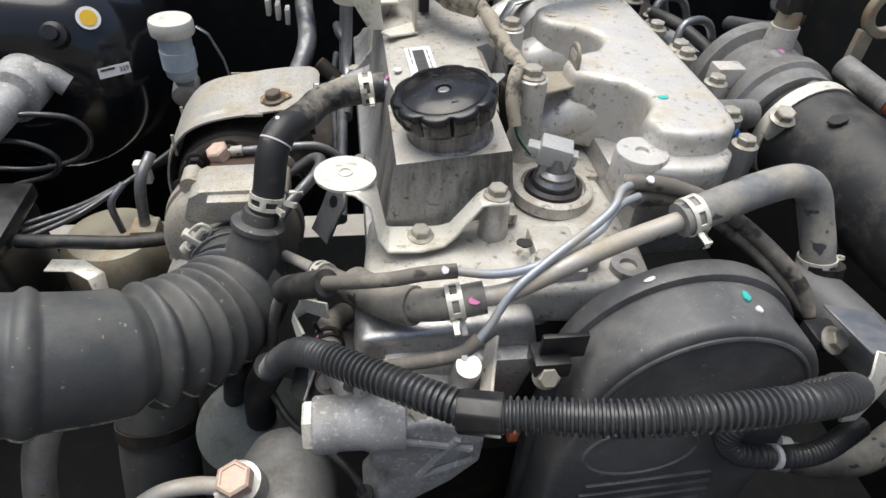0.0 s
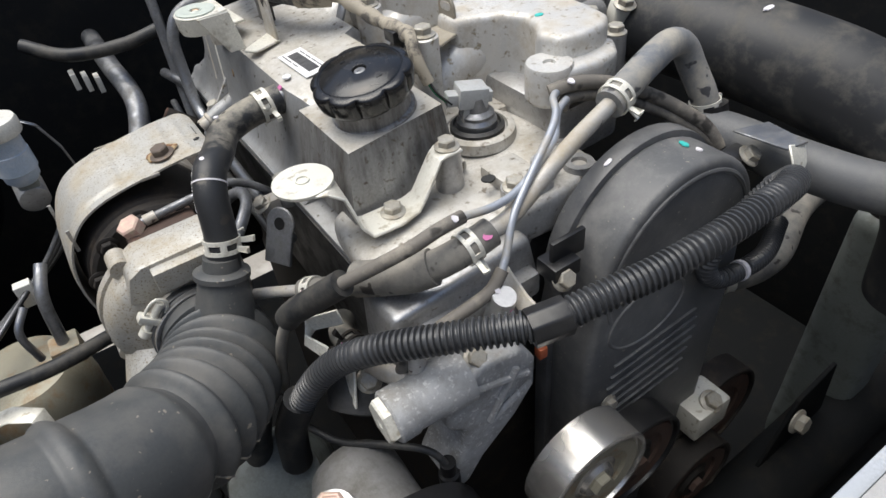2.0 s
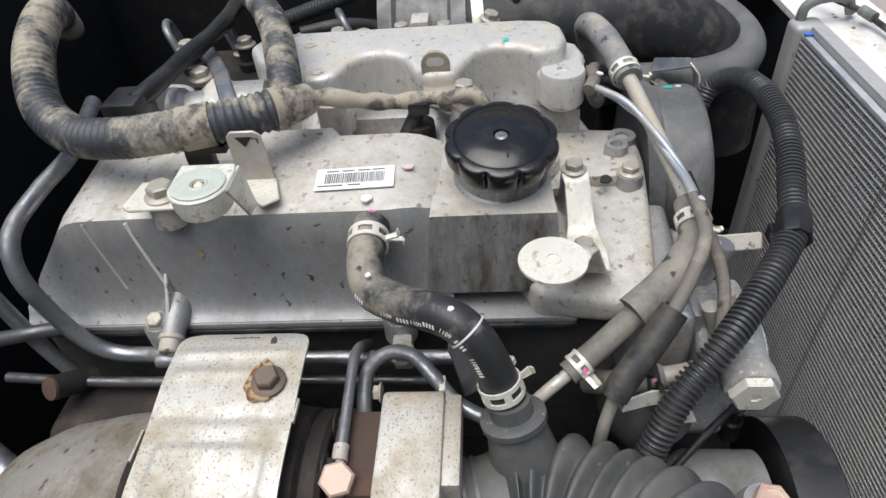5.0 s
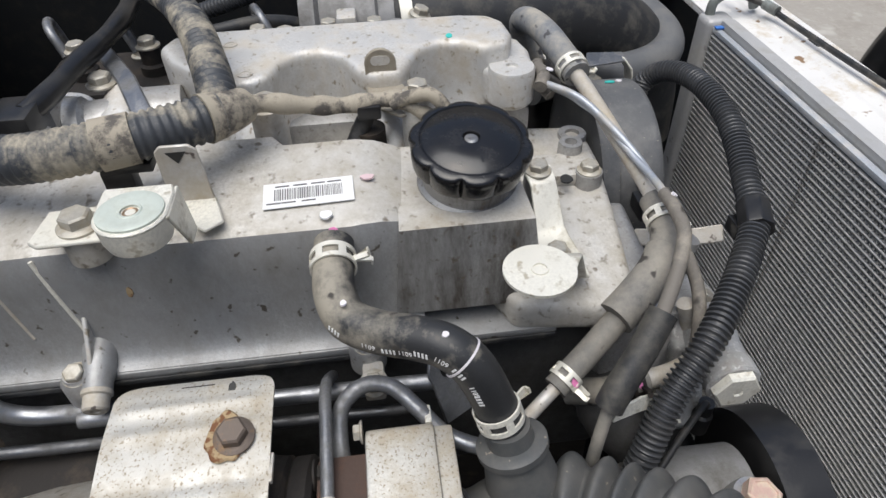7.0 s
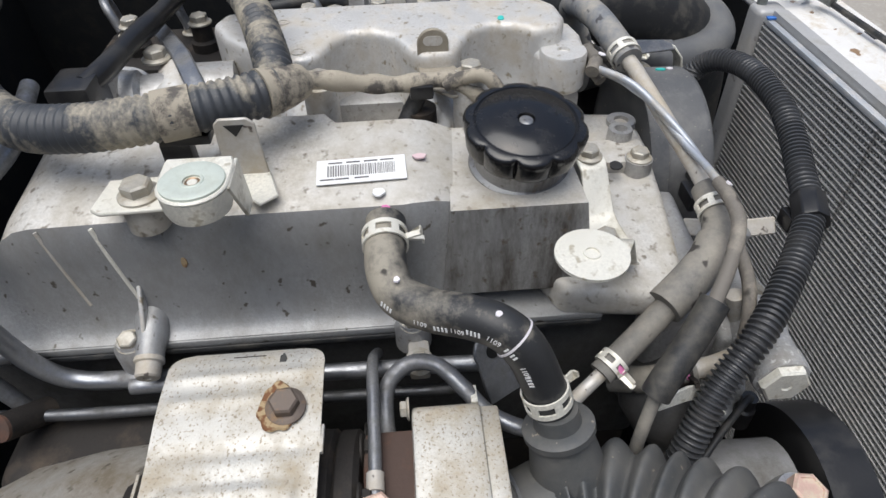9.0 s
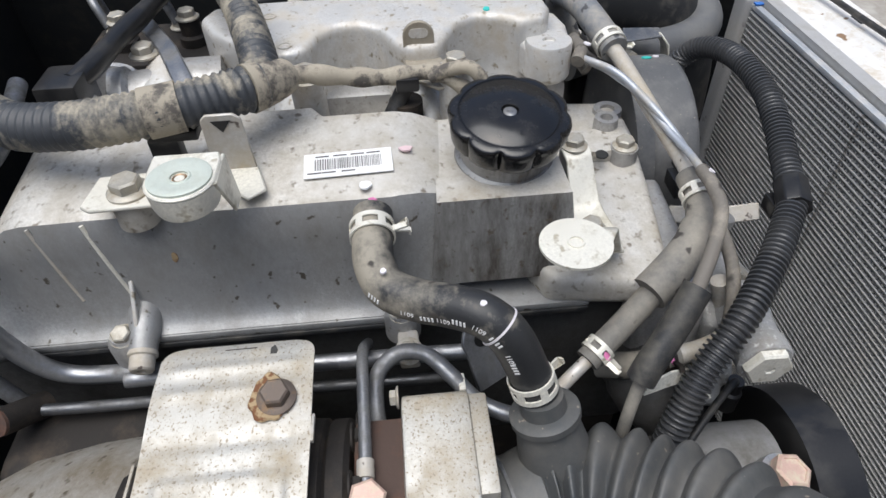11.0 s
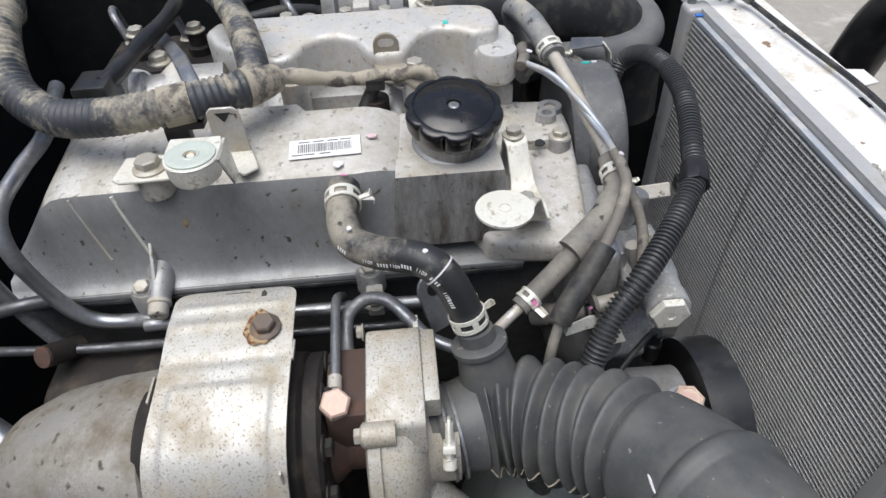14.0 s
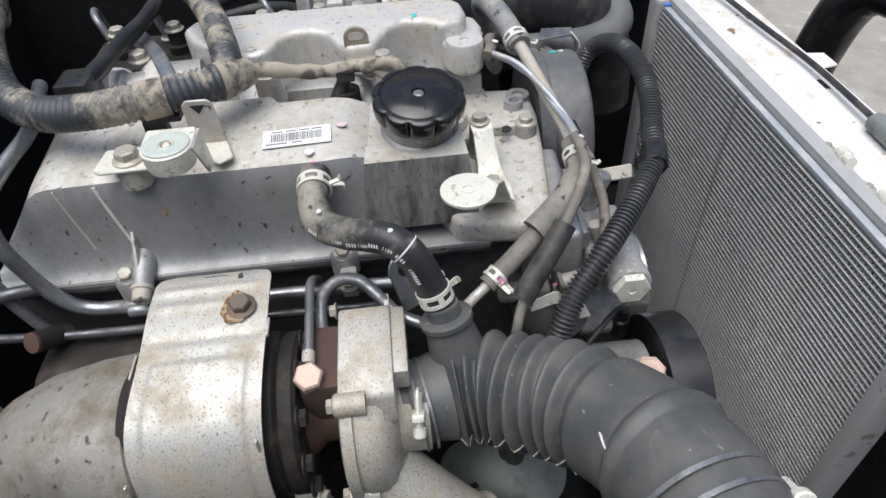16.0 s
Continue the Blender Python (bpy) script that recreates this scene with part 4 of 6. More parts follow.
def duct_radius(s, length):
    if s < 0.034:
        return 0.0335 + 0.0012 * (1 if 0.006 < s < 0.012 else 0) + 0.003 * max(0, (s - 0.02) / 0.014)
    if s < 0.1565:
        u = ((s - 0.034) / 0.0153125) % 1.0
        grow = 0.0345 + 0.0020 * min(1, (s - 0.034) / 0.05)
        return grow + min(1.0, 0.7 + (s - 0.034) / 0.03) * 0.0088 * (0.5 - 0.5 * math.cos(2 * math.pi * u)) ** 0.75
    if s < 0.169:
        return 0.0373 + 0.0062 * (0.5 - 0.5 * math.cos(math.pi * (s - 0.1565) / 0.0125))
    if 0.214 < s < 0.227:
        return 0.0435 + 0.0038 * math.sin(math.pi * (s - 0.214) / 0.013) ** 0.7
    return 0.0435


part("bellows", sweep(run, duct_radius, 40, 0.0013), DUCT, du, angle=55)
part("seam", sweep([(x + 0.002, y - 0.002, z - 0.0425) for x, y, z in run[5:]], 0.0016, 6), DUCT, du)
seam = path_of(run, 0.001)[0]
for way, last in (((-0.85, 0.45, -0.30), 172), ((0.30, -0.85, -0.45), 330)):
    cut = []
    for k in range(34, last, 2):
        p, t = seam[k], (seam[k + 1] - seam[k - 1]).normalized()
        out = Vector(way)
        out = (out - t * out.dot(t)).normalized()
        cut.append(tuple(p + out * (duct_radius(k * 0.001, 1.0) + 0.0003)))
    part("seam_line", sweep(cut, 0.0008, 6), TAPE, du, "pale moulding seam")
for k in range(3):
    p, t = seam[206 + 3 * k], (seam[208 + 3 * k] - seam[206 + 3 * k]).normalized()
    out = Vector((-0.25 - 0.1 * k, 0.75, 0.62))
    out = (out - t * out.dot(t)).normalized()
    blot(du, "scuff", tuple(p + out * 0.0436), tuple(out), 0.0030, 0.0007, CHALK, 60 + k)
part("spout", lathe([(0.027, -0.012), (0.0225, 0.010), (0.0186, 0.034), (0.0178, 0.040), (0.0205, 0.041), (0.0205, 0.045), (0.0178, 0.0465), (0.0135, 0.047), (0.0128, 0.056), (0.010, 0.056)], turn_to((-0.1515, -0.0095, 0.8500), (0.0138, 0.0100, 0.0450)), 32), DUCT, du)
m = turn_to((-0.1700, 0.0255, 0.8285), (0.18, -1, 0.04))
bm = bmesh.new()
for h in (-0.005, 0.003):
    lathe([(0.0335, h), (0.0362, h), (0.0362, h + 0.002), (0.0335, h + 0.002), (0.0335, h)], m, 40, bm)
part("wire_clamp", bm, STEEL, du, "double wire duct clamp")
cm = turn_to((-0.1985, 0.0275, 0.8540), (-0.62, 0.05, -0.72))
bm = box((0, 0, -0.002), (0.009, 0.022, 0.006), cm, 0.0015)
part("clamp_bridge", bm, ZINC, du)
bm = lathe([(0.003, -0.018), (0.003, 0.008), (0.005, 0.008), (0.005, 0.014), (0.004, 0.015)], cm, 12)
part("clamp_screw", bm, ZINC, du)
part("clamp_loop", sweep([tuple(cm @ Vector(v)) for v in ((0, 0.007, 0.004), (0, 0.007, -0.012), (0, 0.004, -0.02), (0, -0.004, -0.02), (0, -0.007, -0.012), (0, -0.007, 0.004))], 0.0013, 8), ZINC, du)
m = turn_to((-0.312, -0.1285, 0.8975), (-1, -0.2, 0.1))
bm = bmesh.new()
for h in (-0.009, 0.006):
    lathe([(0.0437, h), (0.0452, h), (0.0452, h + 0.003), (0.0437, h + 0.003), (0.0437, h)], m, 40, bm)
part("hose_band", bm, STEEL, du, "steel band clamp")
wm = turn_to((-0.312, -0.172, 0.915), (-0.8, 0.1, 0.6))
part("band_screw", lathe([(0.004, -0.012), (0.004, 0.006), (0.007, 0.006), (0.007, 0.011), (0.006, 0.012), (0.003, 0.0118)], wm, 16), ZINC, du)
blot(du, "moulded_hole", (-0.2600, -0.1010, 0.9215), (-0.3, 0.4, 1), 0.0018, 0.0018, INK, 2)
part("drain_tube", sweep([(-0.160, -0.055, 0.80), (-0.168, -0.05, 0.765), (-0.177, -0.045, 0.717)], 0.0115, 16), RUBBER, du)

# ---- turbocharger ----
hs = thing("turbo_heat_shield", (-0.16, 0.165, 0.79), "stained pressed steel heat shield with a rusty bolt", "heat shield")
prof = [(-0.0925, 0.9180), (-0.098, 0.9200), (-0.106, 0.9206), (-0.13, 0.9190), (-0.155, 0.9155), (-0.178, 0.9115), (-0.197, 0.9060), (-0.214, 0.8965), (-0.228, 0.880), (-0.237, 0.858), (-0.2405, 0.832), (-0.238, 0.806), (-0.231, 0.785)]
pp, plen = path_of([(x, 0, z) for x, z in prof], 0.0017)
NV = 46
bm = bmesh.new()
rows, under = [], []
for i, p in enumerate(pp):
    t = (pp[min(len(pp) - 1, i + 1)] - pp[max(0, i - 1)]).normalized()
    n = Vector((t.z, 0, -t.x))
    if n.z < 0 and i < len(pp) // 2 or n.x > 0 and i > len(pp) // 2:
        n = -n
    s = plen * i / (len(pp) - 1)
    ra, rb_ = [], []
    front, rear = 0.1270 + 0.003 * max(0, min(1, (s - 0.06) / 0.10)), 0.2120 + 0.005 * max(0, min(1, (s - 0.02) / 0.12)) + 0.001 * math.sin(s * 60)
    round_corner = max(0, 0.012 - s)
    front += 0.012 - math.sqrt(max(0, 0.012 ** 2 - round_corner ** 2))
    rear -= 0.012 - math.sqrt(max(0, 0.012 ** 2 - round_corner ** 2))
    for j in range(NV + 1):
        v = j / NV
        y = front + (rear - front) * v
        off = 0.0
        edge = min(1, min(v, 1 - v) / 0.12)
        for c, w, h in ((0.018, 0.0035, 0.0012), (0.033, 0.0035, 0.0012), (0.062, 0.004, -0.0012)):
            off += h * math.exp(-((s - c) / w) ** 2) * edge
        if s > 0.075:
            inside = min(1, max(0, (s - 0.077) / 0.005)) * min(1, max(0, (v - 0.11) / 0.035)) * min(1, max(0, (0.9 - v) / 0.035))
            off += 0.0016 * inside
        q = Vector((p.x, y, p.z)) + n * off
        ra.append(bm.verts.new(q))
        rb_.append(bm.verts.new(q - n * 0.0018))
    rows.append(ra)
    under.append(rb_)
for i in range(len(rows) - 1):
    for j in range(NV):
        bm.faces.new((rows[i][j], rows[i + 1][j], rows[i + 1][j + 1], rows[i][j + 1]))
        bm.faces.new((under[i][j], under[i][j + 1], under[i + 1][j + 1], under[i + 1][j]))
    bm.faces.new((rows[i][0], under[i][0], under[i + 1][0], rows[i + 1][0]))
    bm.faces.new((rows[i][NV], rows[i + 1][NV], under[i + 1][NV], under[i][NV]))
for j in range(NV):
    bm.faces.new((rows[0][j], rows[0][j + 1], under[0][j + 1], under[0][j]))
    bm.faces.new((rows[-1][j], under[-1][j], under[-1][j + 1], rows[-1][j + 1]))
part("plate", bm, SHIELD, hs, angle=60)
blot(hs, "rust_stain", (-0.1325, 0.1495, 0.9206), (-0.14, 0, 1), 0.0115, 0.0145, RUST_BROWN, 21, "brown rust ring")
bolt(hs, (-0.1325, 0.1455, 0.9200), (-0.14, 0, 1), 1.12, RUST_BOLT)
for p in ((-0.1035, 0.1500, 0.9202),):
    blot(hs, "dark_hole", p, (-0.3, 0, 1), 0.0022, 0.0060, INK, 14)
for y, x in ((0.1690, -0.0975), (0.1690, -0.1010)):
    part("stamped_line", box((x, y, 0.9196), (0.0007, 0.018, 0.0008), bev=0), DARK_IRON, hs)
for p, size in (((-0.150, 0.1262, 0.9150), (0.016, 0.0016, 0.003)), ((-0.226, 0.1322, 0.882), (0.003, 0.0016, 0.022)), ((-0.170, 0.2165, 0.9110), (0.020, 0.0016, 0.003)), ((-0.2365, 0.2195, 0.862), (0.003, 0.0016, 0.024))):
    part("hem_tab", box(p, size, bev=0.0005), SHIELD, hs)

AX, AZ = -0.168, 0.836
tu = thing("turbocharger", (AX, 0.1, 0.74), "turbocharger with pale compressor housing and rusty core", "turbocharger")
ty = turn_to((AX, 0, AZ), (0, 1, 0))
part("turbine_housing", lathe([(0.03, 0.128), (0.062, 0.13), (0.066, 0.15), (0.066, 0.19), (0.058, 0.205), (0.05, 0.235), (0.03, 0.24)], ty, 40), DARK_IRON, tu)
part("turbine_flange", lathe([(0.035, 0.109), (0.058, 0.110), (0.061, 0.113), (0.061, 0.122), (0.059, 0.124), (0.062, 0.126), (0.062, 0.132), (0.04, 0.134)], ty, 40), DARK_IRON, tu)
for a in (25, 60, 95, 130, 165, 200):
    ca, sa = math.cos(radians(a)), math.sin(radians(a))
    bolt(tu, (AX + 0.0555 * ca, 0.110, AZ + 0.0555 * sa), (0, -1, 0), 0.95, DARK_IRON)
part("core", lathe([(0.03, 0.05), (0.031, 0.07), (0.026, 0.078), (0.026, 0.098), (0.033, 0.106), (0.036, 0.112)], ty, 32), RUST, tu)
part("core_block", box((-0.160, 0.092, 0.868), (0.058, 0.034, 0.042), bev=0.006), RUST, tu)
part("banjo_bolt", lathe([(0.0105, 0.0), (0.0105, 0.009), (0.009, 0.0105)], turn_to((-0.1795, 0.101, 0.888), (-0.35, -0.1, 1)), 6), COPPER, tu, "pink painted hexagon banjo bolt")
part("banjo_washer", lathe([(0.0085, -0.004), (0.0085, 0.0)], turn_to((-0.1795, 0.101, 0.888), (-0.35, -0.1, 1)), 24), DARK_IRON, tu)
# compressor: scroll with a flat pad on top
tyc = turn_to((-0.173, 0, 0.828), (0, 1, 0))
bm = lathe([(0.02, 0.081), (0.052, 0.081), (0.058, 0.076), (0.060, 0.066), (0.059, 0.056), (0.053, 0.048), (0.042, 0.044), (0.034, 0.042), (0.032, 0.039), (0.032, 0.020), (0.028, 0.020)], tyc, 48)
part("compressor_housing", bm, SHIELD, tu, "pale cast compressor housing")
part("compressor_rim", lathe([(0.056, 0.0725), (0.0615, 0.073), (0.062, 0.081), (0.055, 0.083)], tyc, 48), SHIELD, tu)
part("pad", prism([(-0.119, 0.868), (-0.118, 0.889), (-0.123, 0.8945), (-0.188, 0.893), (-0.199, 0.887), (-0.207, 0.865), (-0.16, 0.845)], 0.0415, 0.081, "y", 0.003, 2), SHIELD, tu)
part("pad_step", box((-0.152, 0.037, 0.880), (0.062, 0.012, 0.020), Matrix(), 0.002), SHIELD, tu)
part("lug", lathe([(0.0085, 0.062), (0.0085, 0.083)], turn_to((-0.201, 0, 0.884), (0, 1, 0)), 20), SHIELD, tu)
bolt(tu, (-0.201, 0.083, 0.884), (0, 1, 0), 0.8)
bolt(tu, (-0.121, 0.082, 0.892), (0, 1, 0), 0.7)
part("lug", lathe([(0.0085, 0.062), (0.0085, 0.083)], turn_to((-0.226, 0, 0.806), (0, 1, 0)), 20), SHIELD, tu)
bolt(tu, (-0.226, 0.083, 0.806), (0, 1, 0), 0.8)
part("outlet", sweep([(-0.205, 0.058, 0.80), (-0.212, 0.045, 0.785), (-0.222, 0.025, 0.76), (-0.235, 0.0, 0.735)], lambda s, L: 0.026 + 0.006 * s / L, 28), SHIELD, tu, "pale conical compressor outlet")
part("outlet_flange", lathe([(0.034, -0.004), (0.037, -0.002), (0.037, 0.003)], turn_to((-0.235, 0.0, 0.735), (-0.013, -0.025, -0.025)), 28), SHIELD, tu)
part("actuator_rod", sweep([(-0.215, 0.11, 0.80), (-0.228, 0.095, 0.79), (-0.232, 0.075, 0.775)], 0.004, 10), STEEL, tu)
part("actuator_lever", strip([(-0.213, 0.122, 0.83), (-0.222, 0.118, 0.80), (-0.215, 0.115, 0.765)], 0.014, 0.005, (0, 1, 0)), ZINC, tu)
bolt(tu, (-0.224, 0.106, 0.806), (-0.3, -1, 0), 0.8)
bolt(tu, (-0.23, 0.09, 0.80), (-0.3, -1, 0), 0.8)

el = thing("exhaust_elbow", (-0.16, 0.28, 0.72), "stained pale metal exhaust elbow cover with a bolt", "exhaust cover")
em = turn_to((-0.165, 0.214, 0.815), (0.02, 1, -0.22))
part("shell", lathe([(0.066, 0.0), (0.072, 0.004), (0.074, 0.05), (0.072, 0.09), (0.064, 0.12), (0.048, 0.142), (0.026, 0.152), (0, 0.155)], em, 40), ELBOW, el)
part("dark_band", lathe([(0.064, -0.012), (0.07, -0.01), (0.07, 0.004), (0.06, 0.006)], em, 40), DARK_IRON, el)
bolt(el, (-0.137, 0.329, 0.8375), (0.2, 0.3, 1), 1.5, DARK_IRON)
bolt(el, (-0.15, 0.213, 0.888), (0, 0.4, 1), 1.0, DARK_IRON)
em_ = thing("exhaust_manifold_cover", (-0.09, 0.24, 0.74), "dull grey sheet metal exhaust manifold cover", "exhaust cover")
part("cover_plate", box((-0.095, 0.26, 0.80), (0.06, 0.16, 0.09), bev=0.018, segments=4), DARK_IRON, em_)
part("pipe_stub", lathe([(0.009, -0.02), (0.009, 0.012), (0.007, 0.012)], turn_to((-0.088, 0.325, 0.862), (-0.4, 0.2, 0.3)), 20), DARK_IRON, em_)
part("stub_cap", lathe([(0.0085, 0.012), (0.0085, 0.014), (0.006, 0.0145)], turn_to((-0.088, 0.325, 0.862), (-0.4, 0.2, 0.3)), 20), RUST, em_)

# ---- metal pipes on the turbo side ----
op = thing("oil_feed_pipe", (-0.14, 0.1, 0.89), "thin steel turbo oil feed pipe", "pipe")
part("tube", sweep([(-0.060, 0.102, 0.868), (-0.078, 0.103, 0.886), (-0.092, 0.1028, 0.895), (-0.105, 0.1025, 0.897), (-0.14, 0.1015, 0.8955), (-0.172, 0.101, 0.893)], 0.0036, 14, 0.003), STEEL, op)
part("joint", lathe([(0.0048, 0), (0.0048, 0.01)], turn_to((-0.16, 0.1012, 0.8942), (-1, 0, -0.1)), 14), STEEL_PALE, op)
wp = thing("turbo_water_pipe", (-0.1, 0.07, 0.88), "bent steel turbo water pipe", "pipe")
part("tube", sweep([(-0.135, 0.094, 0.868), (-0.116, 0.0965, 0.876), (-0.100, 0.094, 0.888), (-0.092, 0.080, 0.896), (-0.094, 0.064, 0.895), (-0.106, 0.050, 0.888), (-0.120, 0.036, 0.880), (-0.128, 0.02, 0.876), (-0.13, 0.008, 0.874)], 0.0050, 16, 0.003), STEEL, wp)
part("weld_tab", box((-0.112, 0.044, 0.8875), (0.012, 0.004, 0.004), bev=0.001), ZINC, wp)
rt = thing("fuel_return_pipe", (-0.074, 0.1, 0.868), "straight steel pipe along the cover edge", "pipe")
part("tube", sweep([(-0.071, 0.26, 0.866), (-0.0735, 0.15, 0.869), (-0.075, 0.07, 0.870), (-0.076, 0.028, 0.870)], 0.0055, 16), STEEL, rt)
part("joint", box((-0.073, 0.0745, 0.874), (0.016, 0.014, 0.022), bev=0.003), STEEL_PALE, rt)
bolt(rt, (-0.079, 0.0745, 0.880), (-0.6, 0, 1), 0.95)
hm = turn_to((-0.0800, 0.0290, 0.8880), (-0.75, -0.45, 0.48))
part("hanger", prism([(-0.013, -0.034)] + [(0.0135 * math.cos(radians(a)), 0.0135 * math.sin(radians(a))) for a in range(200, -21, -20)][::1] + [(0.013, -0.034)], -0.0014, 0.0014, "z", 0.0006, 1, hm), STEEL, rt, "round ended steel plate with a hole")
part("hanger_hole", lathe([(0.0052, 0.0017), (0.0, 0.0017)], hm, 20), INK, rt)
lt = thing("coolant_steel_pipe", (-0.06, 0.3, 0.9), "bent bare steel coolant pipe at the rear", "pipe")
part("tube", sweep([(-0.0680, 0.205, 0.867), (-0.0655, 0.255, 0.866), (-0.0645, 0.293, 0.868), (-0.0650, 0.312, 0.884), (-0.0630, 0.326, 0.915), (-0.0590, 0.334, 0.948), (-0.0420, 0.336, 0.970), (-0.0050, 0.331, 0.979), (0.035, 0.325, 0.984), (0.10, 0.335, 0.992)], 0.0062, 18), STEEL, lt)
part("branch", sweep([(-0.0645, 0.325, 0.897), (-0.072, 0.345, 0.900), (-0.075, 0.38, 0.895)], 0.0055, 16), STEEL_DARK, lt)
ls = thing("exhaust_side_rail", (-0.08, 0.27, 0.85), "dark steel rail below the cover edge", "pipe")
part("tube", sweep([(-0.078, 0.38, 0.858), (-0.082, 0.30, 0.856), (-0.08, 0.2, 0.852), (-0.08, 0.05, 0.85)], 0.004, 12), STEEL_DARK, ls)

# ---- front hoses and small pipes ----
hp = thing("coolant_pipe", (0.07, -0.12, 0.95), "pale dirty metal coolant pipe into a rubber hose", "pipe")
part("tube", sweep([(0.150, -0.1065, 0.9695), (0.128, -0.111, 0.965), (0.100, -0.116, 0.958), (0.067, -0.123, 0.948), (0.030, -0.1315, 0.936), (0.006, -0.1325, 0.932)], 0.0062, 18), STEEL_PALE, hp)
part("hose", sweep([(0.012, -0.1325, 0.9325), (-0.012, -0.132, 0.928), (-0.036, -0.122, 0.919), (-0.055, -0.100, 0.907), (-0.069, -0.079, 0.895), (-0.081, -0.060, 0.884), (-0.0945, -0.0385, 0.8735)], lambda s, L: 0.0104 if s < 0.085 else 0.0084, 22), RUBBER_DUST, hp)
part("hose_sleeve", sweep([(-0.030, -0.126, 0.9215), (-0.042, -0.1165, 0.9155), (-0.055, -0.100, 0.908), (-0.066, -0.083, 0.9005)], 0.0128, 22), RUBBER_DUST, hp, "thick dusty outer sleeve")
part("end_tube", sweep([(-0.090, -0.046, 0.877), (-0.105, -0.022, 0.866), (-0.122, 0.002, 0.855)], 0.0045, 14), STEEL_PALE, hp)
hose_clamp(hp, (-0.0895, -0.0465, 0.8772), (-0.5, 0.8, -0.4), 0.0087, 0.009, (-0.5, -0.6, -0.3))
hose_clamp(hp, (-0.006, -0.132, 0.9292), (-1, 0, -0.2), 0.0107, 0.010, (0, -0.8, -0.6))
blot(hp, "pink_mark", (0.004, -0.140, 0.938), (0, -0.6, 0.8), 0.004, 0.003, PINK, 31, "pink paint daub")
blot(hp, "pink_mark", (-0.0965, -0.0505, 0.8800), (-0.7, -0.4, 0.6), 0.003, 0.004, PINK, 32, "pink paint daub")
hh = thing("heater_hose", (0.22, -0.09, 0.96), "grey bent rubber heater hose", "hose")
part("hose", sweep([(0.138, -0.109, 0.9675), (0.165, -0.103, 0.974), (0.195, -0.096, 0.980), (0.224, -0.088, 0.980), (0.243, -0.086, 0.970), (0.252, -0.092, 0.950), (0.257, -0.102, 0.930), (0.260, -0.107, 0.912)], 0.0114, 22), HOSE_BLUE, hh)
hose_clamp(hh, (0.147, -0.107, 0.9695), (1, 0.2, 0.25), 0.0116, 0.010, (0.1, -0.8, -0.5))
hose_clamp(hh, (0.2585, -0.105, 0.921), (0.1, -0.25, -1), 0.0116, 0.008, (0.6, 0.3, 0))

vp = thing("vacuum_pipe", (0.02, -0.128, 0.95), "thin silver vacuum tube with pale dirty sleeve", "pipe", "vacuum tubes")
part("tube", sweep([(0.121, -0.083, 0.968), (0.104, -0.093, 0.969), (0.095, -0.101, 0.9655), (0.083, -0.111, 0.9605), (0.045, -0.1245, 0.9495), (0.019, -0.1295, 0.9485), (-0.008, -0.1285, 0.952)], 0.0028, 12), VACUUM, vp)
part("sleeve", sweep([(-0.006, -0.1285, 0.952), (-0.025, -0.129, 0.9515), (-0.044, -0.1275, 0.947), (-0.066, -0.116, 0.935), (-0.088, -0.100, 0.920)], 0.0046, 14), HOSE_TAN, vp, "dirty tan rubber sleeve")
part("outer_sleeve", sweep([(-0.084, -0.103, 0.923), (-0.098, -0.088, 0.907), (-0.112, -0.071, 0.889), (-0.117, -0.065, 0.880)], 0.0092, 18), RUBBER, vp, "thick dark rubber sleeve")
part("thin_hose", sweep([(-0.115, -0.067, 0.883), (-0.124, -0.060, 0.862), (-0.130, -0.056, 0.835), (-0.136, -0.054, 0.80)], 0.0042, 12), RUBBER_DUST, vp)
blot(vp, "white_dot", (-0.0136, -0.1315, 0.9560), (0, -0.5, 0.8), 0.0025, 0.0025, CHALK, 33)
vp2 = thing("vacuum_pipe", (0.02, -0.14, 0.93), "thin silver vacuum tube into a grey hose", "pipe", "vacuum tubes")
part("tube", sweep([(0.124, -0.073, 0.972), (0.108, -0.083, 0.974), (0.100, -0.095, 0.971), (0.086, -0.106, 0.966), (0.052, -0.124, 0.953), (0.028, -0.136, 0.939), (0.014, -0.146, 0.921), (0.004, -0.151, 0.909)], 0.0028, 12), VACUUM, vp2)
part("hose", sweep([(0.008, -0.149, 0.913), (-0.004, -0.152, 0.904), (-0.022, -0.1525, 0.900), (-0.045, -0.150, 0.894), (-0.064, -0.145, 0.882), (-0.074, -0.142, 0.862), (-0.08, -0.14, 0.84)], 0.0046, 14), HOSE_TAN, vp2)
blot(vp2, "white_dot", (-0.002, -0.1565, 0.9055), (0, -0.7, 0.6), 0.0022, 0.0022, CHALK, 34)
for k, (dx, dz) in enumerate(((0.0, 0.004), (0.004, -0.006))):
    sh = thing("vacuum_hose", (0.17, -0.08, 0.96), "dirty tan rubber vacuum hose", "hose", "vacuum hoses")
    part("hose", sweep([(0.114 + dx, -0.082 + 0.010 * (1 - k), 0.968 + dz), (0.128, -0.078, 0.971 + dz), (0.150, -0.079, 0.966 + dz), (0.175, -0.086, 0.957 + dz), (0.205, -0.102, 0.940 + dz), (0.232, -0.122, 0.918 + dz), (0.245, -0.135, 0.900)], 0.0055 - 0.0006 * k, 14), HOSE_TAN, sh)
blot(sh, "white_dot", (0.126, -0.082, 0.9805), (0, -0.3, 1), 0.003, 0.003, CHALK, 35)

